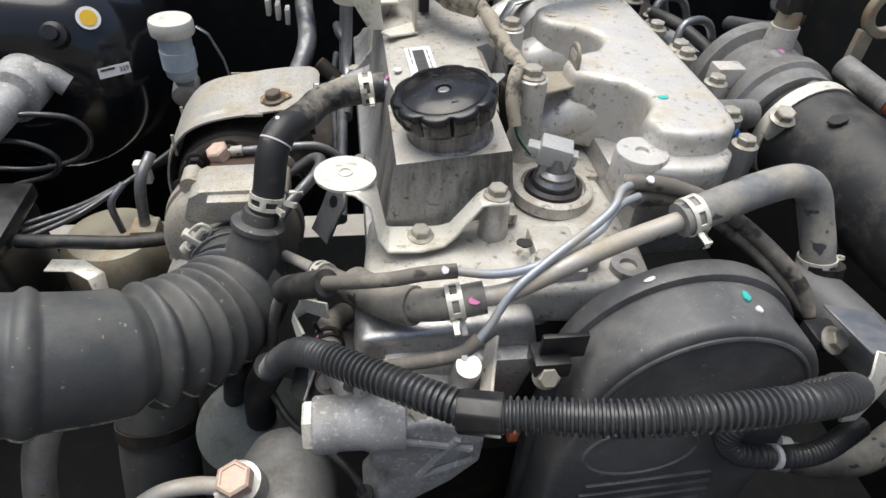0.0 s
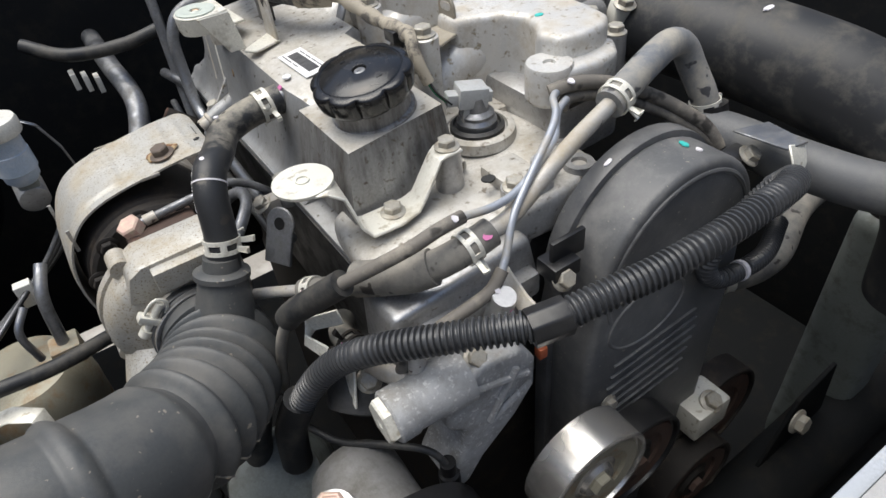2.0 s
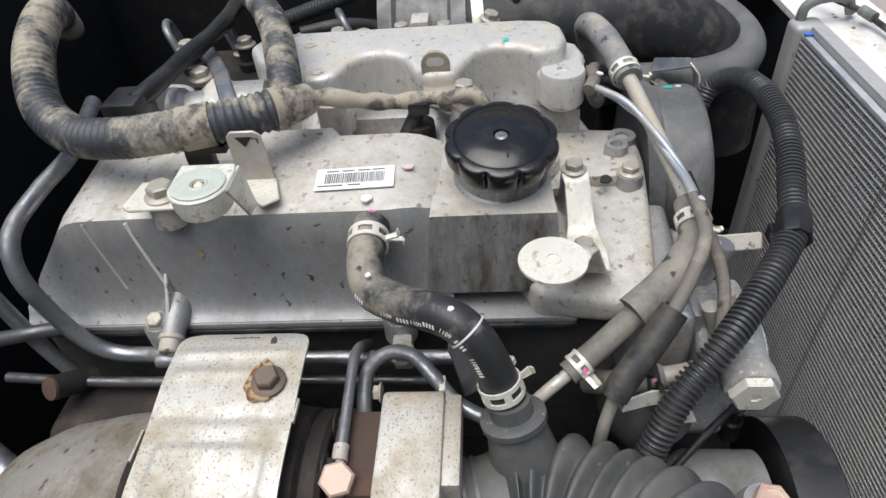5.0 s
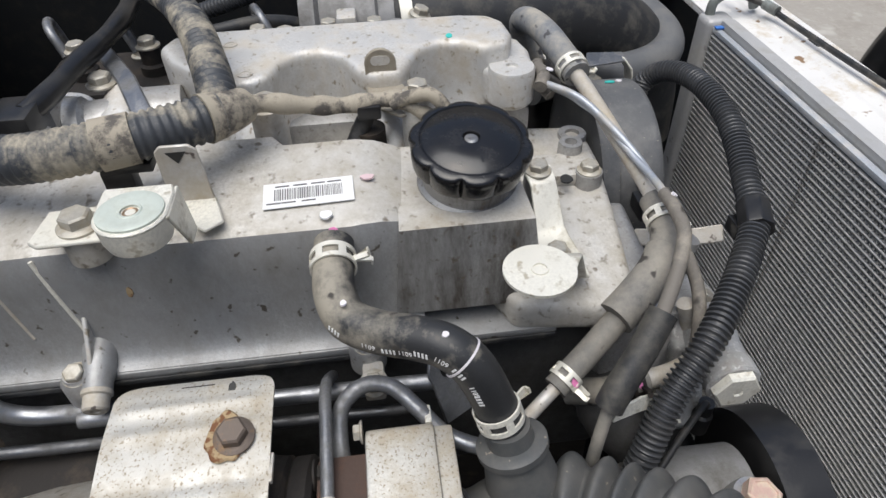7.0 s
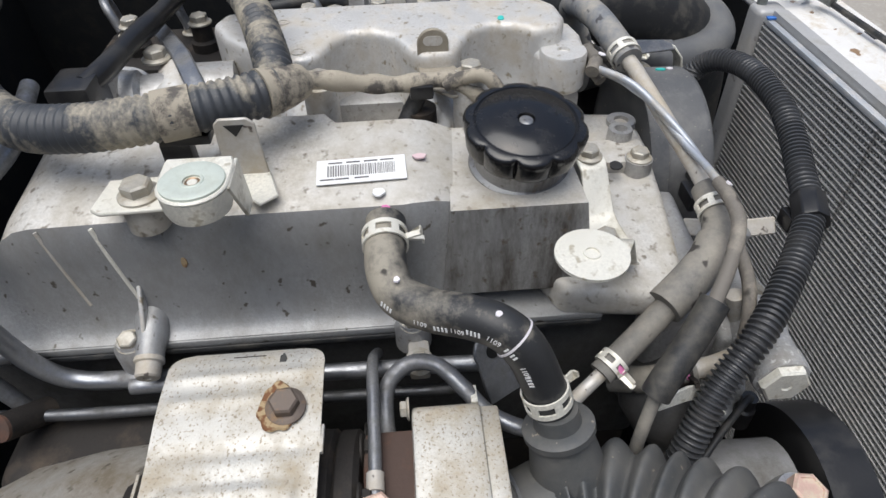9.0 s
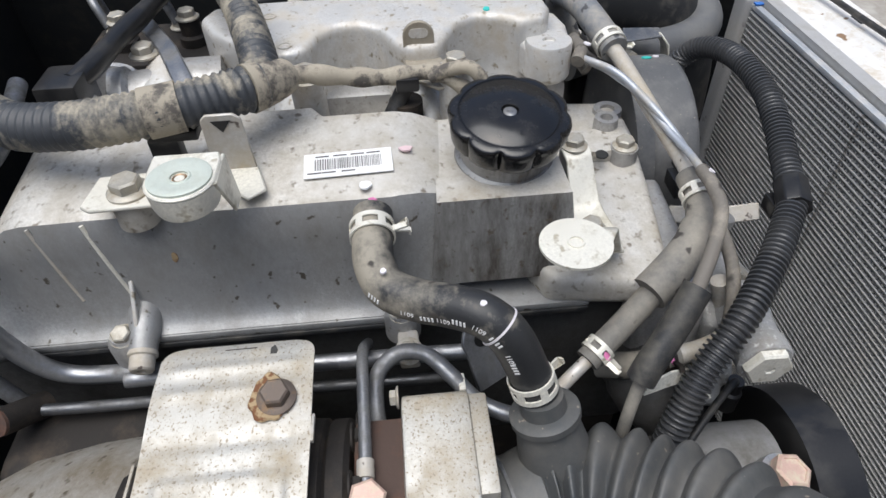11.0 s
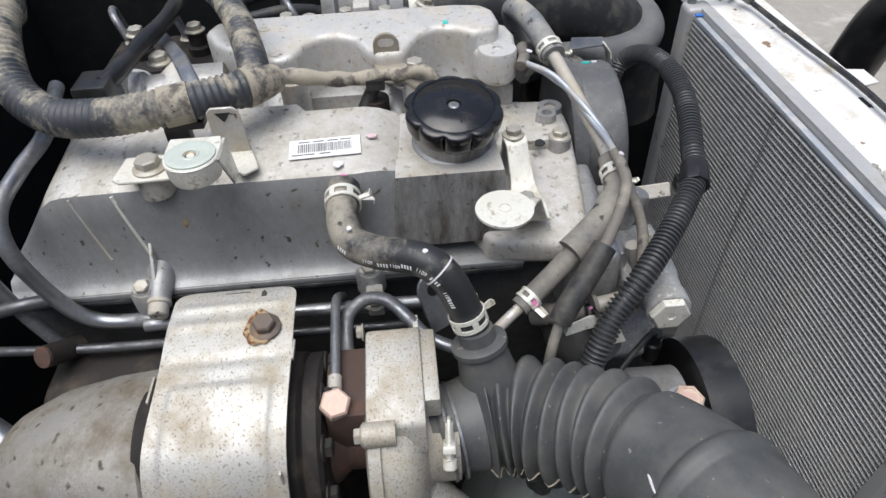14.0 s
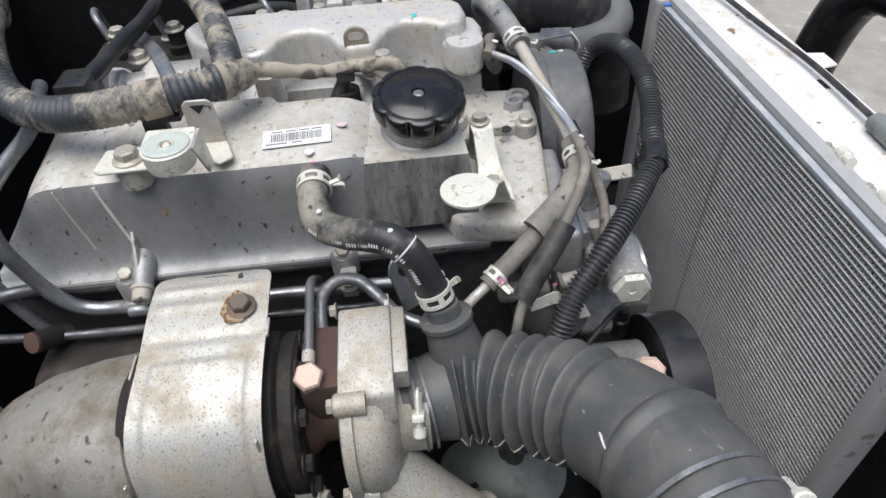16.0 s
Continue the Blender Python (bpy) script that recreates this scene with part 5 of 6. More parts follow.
hg = thing("hose_guide", (-0.1, -0.09, 0.87), "bent bright steel hose guide bracket", "bracket")
part("plate", strip([(-0.086, -0.085, 0.878), (-0.104, -0.068, 0.868), (-0.112, -0.074, 0.862), (-0.106, -0.092, 0.862), (-0.098, -0.112, 0.852), (-0.104, -0.122, 0.83)], 0.012, 0.002, (0.2, 0.2, 1)), ZINC, hg)

# ---- vacuum pump casting, steering pump and pulleys ----
vc = thing("thermostat_casting", (-0.03, -0.16, 0.76), "rough grey cast aluminium housing with a hexagon plug", "casting")
part("body", prism([(-0.062, 0.856), (-0.03, 0.872), (0.0, 0.866), (0.013, 0.848), (0.012, 0.82), (-0.006, 0.797), (-0.036, 0.772), (-0.050, 0.752), (-0.062, 0.748), (-0.068, 0.764), (-0.052, 0.792), (-0.05, 0.815), (-0.062, 0.826)], -0.178, -0.135, "y", 0.005, 3), CAST_ROUGH, vc)
for a, b in (((-0.04, -0.179, 0.855), (0.004, -0.179, 0.84)), ((-0.03, -0.179, 0.812), (-0.006, -0.179, 0.853)), ((-0.03, -0.179, 0.812), (0.006, -0.179, 0.828))):
    part("rib", sweep([a, b], 0.0028, 8), CAST_ROUGH, vc)
pmx = turn_to((-0.049, -0.1625, 0.8555), (-1, 0.01, -0.01))
part("barrel", lathe([(0.020, -0.01), (0.0195, 0.012), (0.0178, 0.017), (0.0172, 0.032), (0.0185, 0.034), (0.0185, 0.046), (0.017, 0.0475)], pmx, 32), CAST_ROUGH, vc)
part("plug", lathe([(0.0165, 0.046), (0.0165, 0.052), (0.015, 0.0535), (0.004, 0.0537), (0.003, 0.0528)], pmx, 6), ZINC, vc, "greenish hexagon plug")
bolt(vc, (-0.03, -0.167, 0.868), (0, -0.6, 0.8), 0.95)
part("port", sweep([(-0.062, -0.148, 0.884), (-0.066, -0.152, 0.865), (-0.068, -0.158, 0.848)], 0.0062, 14), STEEL_PALE, vc)
part("port", sweep([(-0.047, -0.142, 0.886), (-0.049, -0.15, 0.862), (-0.05, -0.155, 0.846)], 0.0062, 14), STEEL_PALE, vc)
part("dipstick_tube", lathe([(0.009, -0.02), (0.009, 0.016), (0.008, 0.018)], turn_to((0.0, -0.155, 0.886), (0, -0.35, 1)), 18), CAST, vc)
blot(vc, "pink_mark", (0.0, -0.1665, 0.897), (0, -0.9, 0.3), 0.003, 0.003, PINK, 36)
hose_clamp(vc, (-0.0865, -0.0960, 0.8580), (0.1, -1, 0.08), 0.0094, 0.009, (-0.7, 0.2, 0.7), DARK_IRON)
blot(vc, "pink_mark", (-0.0935, -0.0975, 0.8650), (-0.7, 0, 0.7), 0.002, 0.004, PINK, 37)
part("inlet_pipe", sweep([(-0.0865, -0.100, 0.858), (-0.083, -0.125, 0.860), (-0.072, -0.150, 0.860)], 0.0068, 18), STEEL_PALE, vc, "pale steel inlet pipe")
part("stub_hose", sweep([(-0.0865, -0.1040, 0.8585), (-0.0875, -0.0920, 0.8575), (-0.086, -0.075, 0.852), (-0.076, -0.055, 0.842)], 0.0092, 16), RUBBER_DUST, vc)
part("orange_plug", box((0.042, -0.15, 0.806), (0.008, 0.008, 0.012), bev=0.002), ORANGE, vc, "orange plastic plug")

ps = thing("steering_pump", (-0.12, -0.15, 0.66), "grey cast steering pump with a pink marked bolt", "pump")
part("body", lathe([(0.024, -0.035), (0.036, -0.03), (0.037, 0.02), (0.03, 0.035), (0.015, 0.04)], turn_to((-0.122, -0.15, 0.755), (0, 1, 0)), 32), CAST_GREY, ps)
part("neck", lathe([(0.019, -0.03), (0.0175, 0.0), (0.016, 0.008)], turn_to((-0.150, -0.166, 0.795), (-0.1, -0.15, 1)), 28), CAST, ps)
part("hollow_bolt", lathe([(0.0125, 0.008), (0.0125, 0.018), (0.0105, 0.0195), (0.009, 0.0195), (0.0085, 0.0185)], turn_to((-0.150, -0.166, 0.795), (-0.1, -0.15, 1)), 6), COPPER, ps, "pink marked hexagon bolt")
part("pressure_pipe", sweep([(-0.158, -0.166, 0.797), (-0.178, -0.166, 0.802), (-0.200, -0.168, 0.800), (-0.220, -0.172, 0.785), (-0.232, -0.176, 0.755), (-0.236, -0.178, 0.70)], 0.006, 16), STEEL_PALE, ps)
part("wire", sweep([(-0.135, -0.085, 0.79), (-0.12, -0.11, 0.785), (-0.095, -0.14, 0.795), (-0.075, -0.165, 0.80), (-0.066, -0.176, 0.785)], 0.0028, 10), RUBBER, ps)
part("switch", lathe([(0.008, 0), (0.008, 0.02), (0.006, 0.022), (0.006, 0.034)], turn_to((-0.066, -0.175, 0.755), (0, 0, 1)), 16), PLASTIC, ps)


def pulley(name, label, c, r, w, mat, hub, dish=0.6):
    t = thing(name, c, label, "pulley", "accessory pulleys")
    m = turn_to(c, (0, -1, 0))
    part("rim", lathe([(r - 0.004, -w / 2), (r, -w / 2), (r, w / 2 - 0.001), (r - 0.001, w / 2), (r - 0.004, w / 2), (r - 0.005, w / 2 - 0.004), (r * dish, w / 2 - 0.008), (r * 0.35, w / 2 - 0.005), (r * 0.3, w / 2 - 0.001), (0.004, w / 2 - 0.001), (0.004, -w / 2)], m, 56), mat, t)
    part("face", lathe([(r - 0.006, w / 2 - 0.006), (r - 0.009, w / 2 - 0.002), (r * 0.62, w / 2 - 0.003), (r * 0.58, w / 2 - 0.007)], m, 48), hub, t)
    part("hub", lathe([(0.010, w / 2 - 0.002), (0.010, w / 2 + 0.004), (0.009, w / 2 + 0.005)], m, 6), hub, t)
    return t


pulley("idler_pulley", "polished steel idler pulley", (0.036, -0.213, 0.726), 0.050, 0.032, CHROME, BEIGE)
pulley("drive_pulley", "black painted steel drive pulley", (0.105, -0.2, 0.66), 0.055, 0.026, PLASTIC, RUST)
pulley("pump_pulley", "large black steering pump pulley", (-0.122, -0.205, 0.738), 0.070, 0.034, PLASTIC, BOLT, 0.8)
fb = thing("front_block", (0.24, -0.19, 0.57), "pale metal block with a bolt beside the lower engine", "bracket")
part("block_body", box((0.235, -0.185, 0.60), (0.05, 0.04, 0.04), Matrix(), 0.005), ZINC, fb)
bolt(fb, (0.2376, -0.195, 0.62), (0, -0.5, 1), 1.3)
for k, (c, r) in enumerate((((0.28, -0.17, 0.54), 0.07), ((0.22, -0.2, 0.50), 0.06))):
    pulley("lower_pulley", "dark greasy lower engine pulley", c, r, 0.03, DARK_IRON, RUST)

# ---- radiator and front panel ----
ra = thing("radiator", (0.07, -0.35, 0.36), "aluminium radiator with horizontal tubes and grey fins", "radiator")
RX0, RX1, RTOP, RY = -0.180, 0.376, 0.886, -0.357
part("core_sheet", box(((RX0 + RX1) / 2, RY - 0.0165, 0.64), (RX1 - RX0, 0.016, 0.52), bev=0), FIN, ra)
slat = box((0, 0, 0), (RX1 - RX0, 0.012, 0.0021), bev=0.0006, segments=1)
slat_mesh = mesh_of("tube", slat, TUBE_FLAT)
for k in range(74):
    ob = new("tube", slat_mesh)
    ob.location = ((RX0 + RX1) / 2, RY - 0.005, RTOP - 0.004 - k * 0.0069)
    attach(ob, ra)
bm = bmesh.new()
for k in range(74):
    z = RTOP - 0.004 - k * 0.0069 - 0.00345
    n = 220
    top = []
    for i in range(n + 1):
        x = RX0 + (RX1 - RX0) * i / n
        dz = 0.0021 if i % 2 else -0.0021
        top.append((bm.verts.new((x, RY + 0.0004, z + dz)), bm.verts.new((x, RY - 0.011, z + dz))))
    for a, b in zip(top, top[1:]):
        bm.faces.new((a[0], b[0], b[1], a[1]))
tagged(part("finning", bm, FIN, ra, angle=10), kind="stuff")
part("top_channel", box(((RX0 + RX1) / 2, RY - 0.0035, RTOP + 0.003), (RX1 - RX0 + 0.012, 0.008, 0.006), bev=0.001), BLUE_ZINC, ra, "blue-grey steel top channel")
part("side_channel", box((RX0 - 0.006, RY - 0.008, 0.64), (0.014, 0.03, 0.53), bev=0.002), TUBE_FLAT, ra)
part("side_tank", box((RX1 + 0.016, RY - 0.01, 0.63), (0.032, 0.036, 0.54), bev=0.008, segments=3), TUBE_FLAT, ra)
part("blue_tape", box((RX1 - 0.006, RY - 0.004, RTOP + 0.008), (0.007, 0.010, 0.002), bev=0.0005), BLUE, ra, "scrap of blue tape")
part("handle", sweep([(0.398, -0.36, 0.895), (0.398, -0.362, 0.915), (0.398, -0.38, 0.924), (0.398, -0.405, 0.922), (0.398, -0.415, 0.905)], 0.006, 12), GREYCAN, ra)

sp = thing("radiator_support", (0.15, -0.395, 0.86), "white painted sheet metal support above the radiator", "panel")
part("inner_lip", box((0.2, -0.3675, 0.8880), (1.0, 0.003, 0.007), bev=0.001), WHITE_PAINT, sp)
part("top_sheet", prism([(-0.3655, 0.8935), (-0.412, 0.8955), (-0.418, 0.8995), (-0.458, 0.8995), (-0.458, 0.8965), (-0.419, 0.8965), (-0.411, 0.8925), (-0.3655, 0.8920)], -0.30, 0.70, "x", 0.0006, 1), WHITE_PAINT, sp)
for x in (0.30, 0.12, -0.03, -0.17):
    part("slot", box((x, -0.4375, 0.8998), (0.020, 0.005, 0.0008), bev=0.0003), INK, sp)
part("outer_wall", box((0.2, -0.4565, 0.858), (1.0, 0.003, 0.08), bev=0.001), WHITE_PAINT, sp)
for x in (0.0, -0.065):
    part("stud", lathe([(0.0065, 0), (0.0065, 0.012), (0.005, 0.013), (0.005, 0.022)], turn_to((x, -0.386, 0.9005), (-1, 0.15, 0.1)), 12), ZINC, sp)
    bolt(sp, (x + 0.014, -0.382, 0.8940), (0.3, 0.2, 0.9), 0.8)
part("hanger", prism([(0.16, -0.455), (0.165, -0.482), (0.195, -0.482), (0.20, -0.455)], 0.893, 0.896, "z", 0.001, 1), WHITE_PAINT, sp)
bc = thing("bonnet_cable", (0.15, -0.422, 0.909), "black bonnet release cable with a grey sleeve", "cable")
part("cable", sweep([(0.44, -0.392, 0.914), (0.37, -0.417, 0.915), (0.355, -0.424, 0.910), (0.25, -0.431, 0.909), (0.15, -0.438, 0.909), (0.05, -0.435, 0.910), (0.0, -0.430, 0.912), (-0.1, -0.422, 0.910), (-0.3, -0.412, 0.909)], 0.0033, 12), RUBBER, bc)
part("sleeve", lathe([(0.005, 0), (0.0095, 0.002), (0.0095, 0.04), (0.006, 0.043)], turn_to((0.03, -0.433, 0.910), (-1, 0.07, 0.03)), 20), GREYCAN, bc)
part("end_fitting", lathe([(0.006, 0), (0.006, 0.02)], turn_to((0.36, -0.422, 0.913), (0.9, 0.3, 0.1)), 14), GREYCAN, bc)
bb = thing("bull_bar", (0.31, -0.6, 0.2), "black painted tubular bull bar in front of the panel", "bumper")
part("tube", sweep([(0.372, -0.6, 0.745), (0.364, -0.6, 0.80), (0.345, -0.602, 0.87), (0.315, -0.605, 0.912), (0.26, -0.61, 0.930), (0.05, -0.61, 0.935)], 0.034, 28), PLASTIC, bb)
part("foot", box((0.305, -0.605, 0.715), (0.14, 0.10, 0.08), bev=0.006), PLASTIC, bb)
part("beam", box((0.1, -0.62, 0.45), (1.3, 0.12, 0.50), bev=0.02), PLASTIC, bb)

# ---- intake side: pipes, throttle body, injectors ----
ip = thing("intercooler_pipe", (0.33, -0.1, 0.9), "large matt black rubber intercooler pipe", "pipe")
part("pipe", sweep([(0.308, 0.05, 0.948), (0.316, 0.0, 0.946), (0.326, -0.06, 0.943), (0.336, -0.12, 0.938), (0.348, -0.18, 0.925), (0.36, -0.235, 0.895), (0.368, -0.27, 0.84), (0.37, -0.28, 0.76)], 0.044, 40), RUBBER, ip)
m = turn_to((0.3125, 0.022, 0.947), (0.1, -1, -0.02))
part("band_clamp", lathe([(0.0443, -0.006), (0.0458, -0.006), (0.0458, 0.006), (0.0443, 0.006), (0.0443, -0.006)], m, 40), ZINC, ip)
bolt(ip, (0.2735, 0.006, 0.972), (-0.1, -0.3, 1), 1.1)
part("clamp_barrel", lathe([(0.007, -0.02), (0.007, 0.0)], turn_to((0.2735, 0.006, 0.972), (-0.1, -0.3, 1)), 14), ZINC, ip)
blot(ip, "dark_patch", (0.297, -0.021, 0.986), (-0.4, 0, 1), 0.006, 0.008, INK, 41)
blot(ip, "white_mark", (0.322, -0.1025, 0.9835), (-0.1, 0, 1), 0.003, 0.006, CHALK, 42)
rh = thing("radiator_hose", (0.29, -0.2, 0.87), "black rubber upper radiator hose", "hose")
part("hose", sweep([(0.248, -0.100, 0.902), (0.262, -0.130, 0.900), (0.278, -0.180, 0.893), (0.296, -0.235, 0.889), (0.320, -0.272, 0.892), (0.356, -0.284, 0.900), (0.42, -0.275, 0.905), (0.5, -0.25, 0.90)], 0.0195, 28), HOSE_GREY, rh)
part("elbow", sweep([(0.262, -0.105, 0.920), (0.262, -0.110, 0.905), (0.262, -0.118, 0.885), (0.262, -0.12, 0.84)], 0.016, 20), PLASTIC, rh)
tb = thing("throttle_body", (0.3, 0.09, 0.9), "dark grey cast throttle body with orange capped bolts", "throttle body")
m = turn_to((0.303, 0, 0.953), (0, 1, 0))
part("bore", lathe([(0.042, 0.03), (0.043, 0.045), (0.047, 0.048), (0.047, 0.06), (0.044, 0.066), (0.044, 0.10), (0.052, 0.104), (0.052, 0.118), (0.03, 0.12)], m, 36), CAST_GREY, tb)
for c in ((0.293, 0.075, 0.990), (0.338, 0.045, 0.998)):
    part("bolt_tube", lathe([(0.0095, 0), (0.0095, 0.045), (0.0105, 0.046), (0.0105, 0.052)], turn_to(c, (0.25, -0.85, -0.15)), 18), CAST_GREY, tb)
    part("bolt_cap", lathe([(0.0085, 0.052), (0.0085, 0.055), (0.007, 0.056)], turn_to(c, (0.25, -0.85, -0.15)), 18), ORANGE, tb, "orange marked bolt end")
part("sensor_seat", lathe([(0.013, 0), (0.012, 0.022)], Matrix.Translation((0.305, 0.088, 0.992)), 20), CAST_CLEAN, tb)
part("sensor_collar", lathe([(0.010, 0.022), (0.010, 0.036)], Matrix.Translation((0.305, 0.088, 0.992)), 20), BEIGE, tb)
part("sensor_plug", box((0.305, 0.088, 1.04), (0.022, 0.018, 0.03), bev=0.003), PLASTIC, tb)
blot(tb, "pink_mark", (0.300, 0.073, 0.997), (0, -0.5, 1), 0.003, 0.003, PINK, 44)
part("lifting_loop", prism(arc(0.375, 1.035, 0.022, 0, 330, 20) + arc(0.375, 1.035, 0.014, 330, 0, 20), 0.06, 0.068, "y", 0.001, 1), BEIGE, tb, "beige lifting loop")
part("loop_stem", box((0.362, 0.064, 1.0), (0.014, 0.006, 0.04), bev=0.001), BEIGE, tb)
part("side_arm", lathe([(0.012, 0), (0.012, 0.05)], turn_to((0.262, 0.03, 0.963), (-1, -0.2, 0.1)), 20), CAST_GREY, tb)
for p, h in (((0.221, -0.003, 0.979), 0.05), ((0.2175, -0.0365, 0.975), 0.04), ((0.225, 0.09, 0.985), 0.05), ((0.235, 0.05, 0.98), 0.04), ((0.222, 0.15, 0.985), 0.05)):
    st = thing("manifold_stud", (p[0], p[1], p[2] - h), "steel bolt on a cast boss beside the manifold", "bolt", "manifold studs")
    part("boss", lathe([(0.0105, p[2] - h), (0.0095, p[2])], Matrix.Translation((p[0], p[1], 0)), 18), CAST, st)
    bolt(st, p, size=1.0)
blot(st, "blue_mark", (0.2265, -0.012, 0.97), (0.5, -0.8, 0.2), 0.004, 0.004, BLUE, 45)
fr = thing("injection_rail", (0.26, 0.2, 0.84), "oily dark cast injection gear with unions", "fuel rail")
part("rail_body", box((0.25, 0.22, 0.90), (0.09, 0.26, 0.10), bev=0.01), DARK_IRON, fr)
part("rail_step", box((0.262, 0.16, 0.955), (0.04, 0.05, 0.03), bev=0.004), CAST, fr)
for k in range(4):
    y = 0.13 + 0.06 * k
    part("union", lathe([(0.012, 0.93), (0.012, 0.958), (0.009, 0.96), (0.009, 0.974)], Matrix.Translation((0.24, y, 0)), 20), DARK_IRON, fr)
    bolt(fr, (0.24, y, 0.974), size=1.1)
    bolt(fr, (0.275, y + 0.02, 0.951), size=1.0)
    part("injector_pipe", sweep([(0.24, y + 0.01, 0.97), (0.25, y + 0.02, 0.99), (0.28, y + 0.03, 0.985), (0.30, y + 0.03, 0.94)], 0.004, 12), STEEL, fr)
part("bright_lug", box((0.258, 0.075, 0.965), (0.026, 0.018, 0.04), Matrix(), 0.003), CAST_CLEAN, fr)
part("hose", sweep([(0.235, 0.19, 0.985), (0.25, 0.15, 0.985), (0.268, 0.115, 0.972), (0.275, 0.10, 0.95)], 0.006, 14), RUBBER, fr)
part("rear_hose", sweep([(0.30, 0.10, 1.03), (0.335, 0.12, 1.01), (0.35, 0.16, 0.98), (0.36, 0.25, 0.95)], ribbed(0.009, 0.0014, 0.004), 14, 0.001), CONDUIT, fr)

# ---- wiring harness over the engine ----
mh = thing("main_harness", (0.02, 0.25, 1.0), "mud-stained corrugated main wiring harness", "wiring harness")
part("trunk", sweep([(0.036, 0.150, 1.013), (0.023, 0.172, 1.0145), (0.012, 0.195, 1.0155), (0.004, 0.225, 1.015), (0.004, 0.262, 1.012), (0.014, 0.300, 1.011), (0.040, 0.332, 1.022), (0.085, 0.350, 1.045), (0.15, 0.37, 1.05), (0.25, 0.43, 1.0)], ribbed(0.0145, 0.0013, 0.0052), 22, 0.001), CONDUIT_MUD, mh, angle=60)
part("band", sweep([(0.0118, 0.196, 1.0155), (0.0060, 0.216, 1.0152)], 0.0152, 22), TAPE, mh, "muddy tape band")
part("tape_joint", sweep([(0.029, 0.160, 1.0140), (0.039, 0.147, 1.0125), (0.050, 0.140, 1.010)], lambda s, L: 0.0155 - 0.004 * s / L, 18), TAPE, mh, "muddy wrapped tape joint")
part("upper_branch", sweep([(0.038, 0.152, 1.0135), (0.056, 0.155, 1.020), (0.085, 0.163, 1.026), (0.125, 0.176, 1.031), (0.18, 0.20, 1.032), (0.26, 0.24, 1.02)], ribbed(0.0125, 0.0013, 0.0052), 20, 0.001), CONDUIT_MUD, mh, angle=60)
part("thin_branch", sweep([(0.044, 0.146, 1.0115), (0.053, 0.128, 1.009), (0.058, 0.105, 1.003), (0.064, 0.078, 0.997), (0.067, 0.056, 0.997), (0.066, 0.04, 0.997), (0.060, 0.026, 0.990), (0.055, 0.012, 0.98)], lambda s, L: 0.0066 - 0.0012 * s / L + 0.0007 * math.sin(s * 240), 14, 0.002), TAPE, mh)
part("tie", box((0.064, 0.061, 0.992), (0.012, 0.016, 0.010), bev=0.002), PLASTIC, mh)
part("clip", box((0.012, 0.205, 0.9990), (0.016, 0.03, 0.006), bev=0.001), PLASTIC, mh)
part("clip_foot", box((0.010, 0.212, 0.9880), (0.010, 0.018, 0.018), bev=0.001), PLASTIC, mh)
gp = thing("glow_plug_lead", (0.06, 0.08, 0.94), "pale connector block beside the cover", "connector")
part("block_body", box((0.062, 0.088, 0.955), (0.014, 0.022, 0.026), bev=0.003), CREAM, gp)
part("lead", sweep([(0.062, 0.075, 0.965), (0.068, 0.066, 0.98), (0.066, 0.06, 0.992)], 0.006, 12), RUBBER, gp)
part("post_body", lathe([(0.013, 0.93), (0.012, 0.975)], Matrix.Translation((0.07, 0.063, 0)), 22), DARK_IRON, gp)
rl = thing("rear_coolant_neck", (0.11, 0.25, 0.93), "grey cast coolant neck with a ringed end behind the cover", "pipe")
part("barrel", lathe([(0.02, 0.0), (0.029, 0.002), (0.030, 0.03), (0.026, 0.034), (0.025, 0.07), (0.029, 0.074), (0.029, 0.084), (0.02, 0.088)], turn_to((0.135, 0.200, 0.955), (-0.15, 1, 0.02)), 32), CAST, rl)
part("neck", sweep([(0.122, 0.300, 0.93), (0.118, 0.302, 0.962), (0.105, 0.300, 0.985), (0.085, 0.290, 0.988), (0.070, 0.282, 0.965), (0.066, 0.28, 0.93)], 0.011, 20), CAST, rl)
part("seat", lathe([(0.034, 0.92), (0.034, 0.962), (0.031, 0.966), (0.027, 0.965), (0.025, 0.955), (0.024, 0.93), (0.01, 0.93)], Matrix.Translation((0.148, 0.306, 0)), 32), CAST, rl)
bolt(rl, (0.15, 0.262, 0.984), size=1.2)
bolt(rl, (0.075, 0.318, 0.955), size=1.2)
part("rear_casting", box((0.12, 0.27, 0.90), (0.13, 0.11, 0.06), bev=0.012, segments=3), CAST, rl)
cl = thing("rear_connector", (0.06, 0.24, 0.95), "black wiring plug behind the cover", "connector")
part("plug", box((0.078, 0.292, 0.994), (0.034, 0.028, 0.026), Matrix(), 0.003), PLASTIC, cl)
part("cable", sweep([(0.079, 0.287, 1.0), (0.102, 0.279, 1.002), (0.150, 0.273, 1.002), (0.180, 0.267, 1.002), (0.231, 0.263, 1.0), (0.293, 0.27, 0.995)], lambda s, L: 0.0078 + 0.0004 * math.sin(s * 90), 14, 0.002), PLASTIC, cl, "black braided cable")
part("cable", sweep([(0.06, 0.24, 0.985), (0.05, 0.27, 0.985), (0.07, 0.32, 0.98)], 0.007, 14), RUBBER, cl)
part("stay", strip([(0.205, 0.274, 0.987), (0.149, 0.243, 0.988), (0.10, 0.221, 0.982), (0.08, 0.212, 0.95)], 0.014, 0.003, (0, 1, 0)), STEEL, cl)

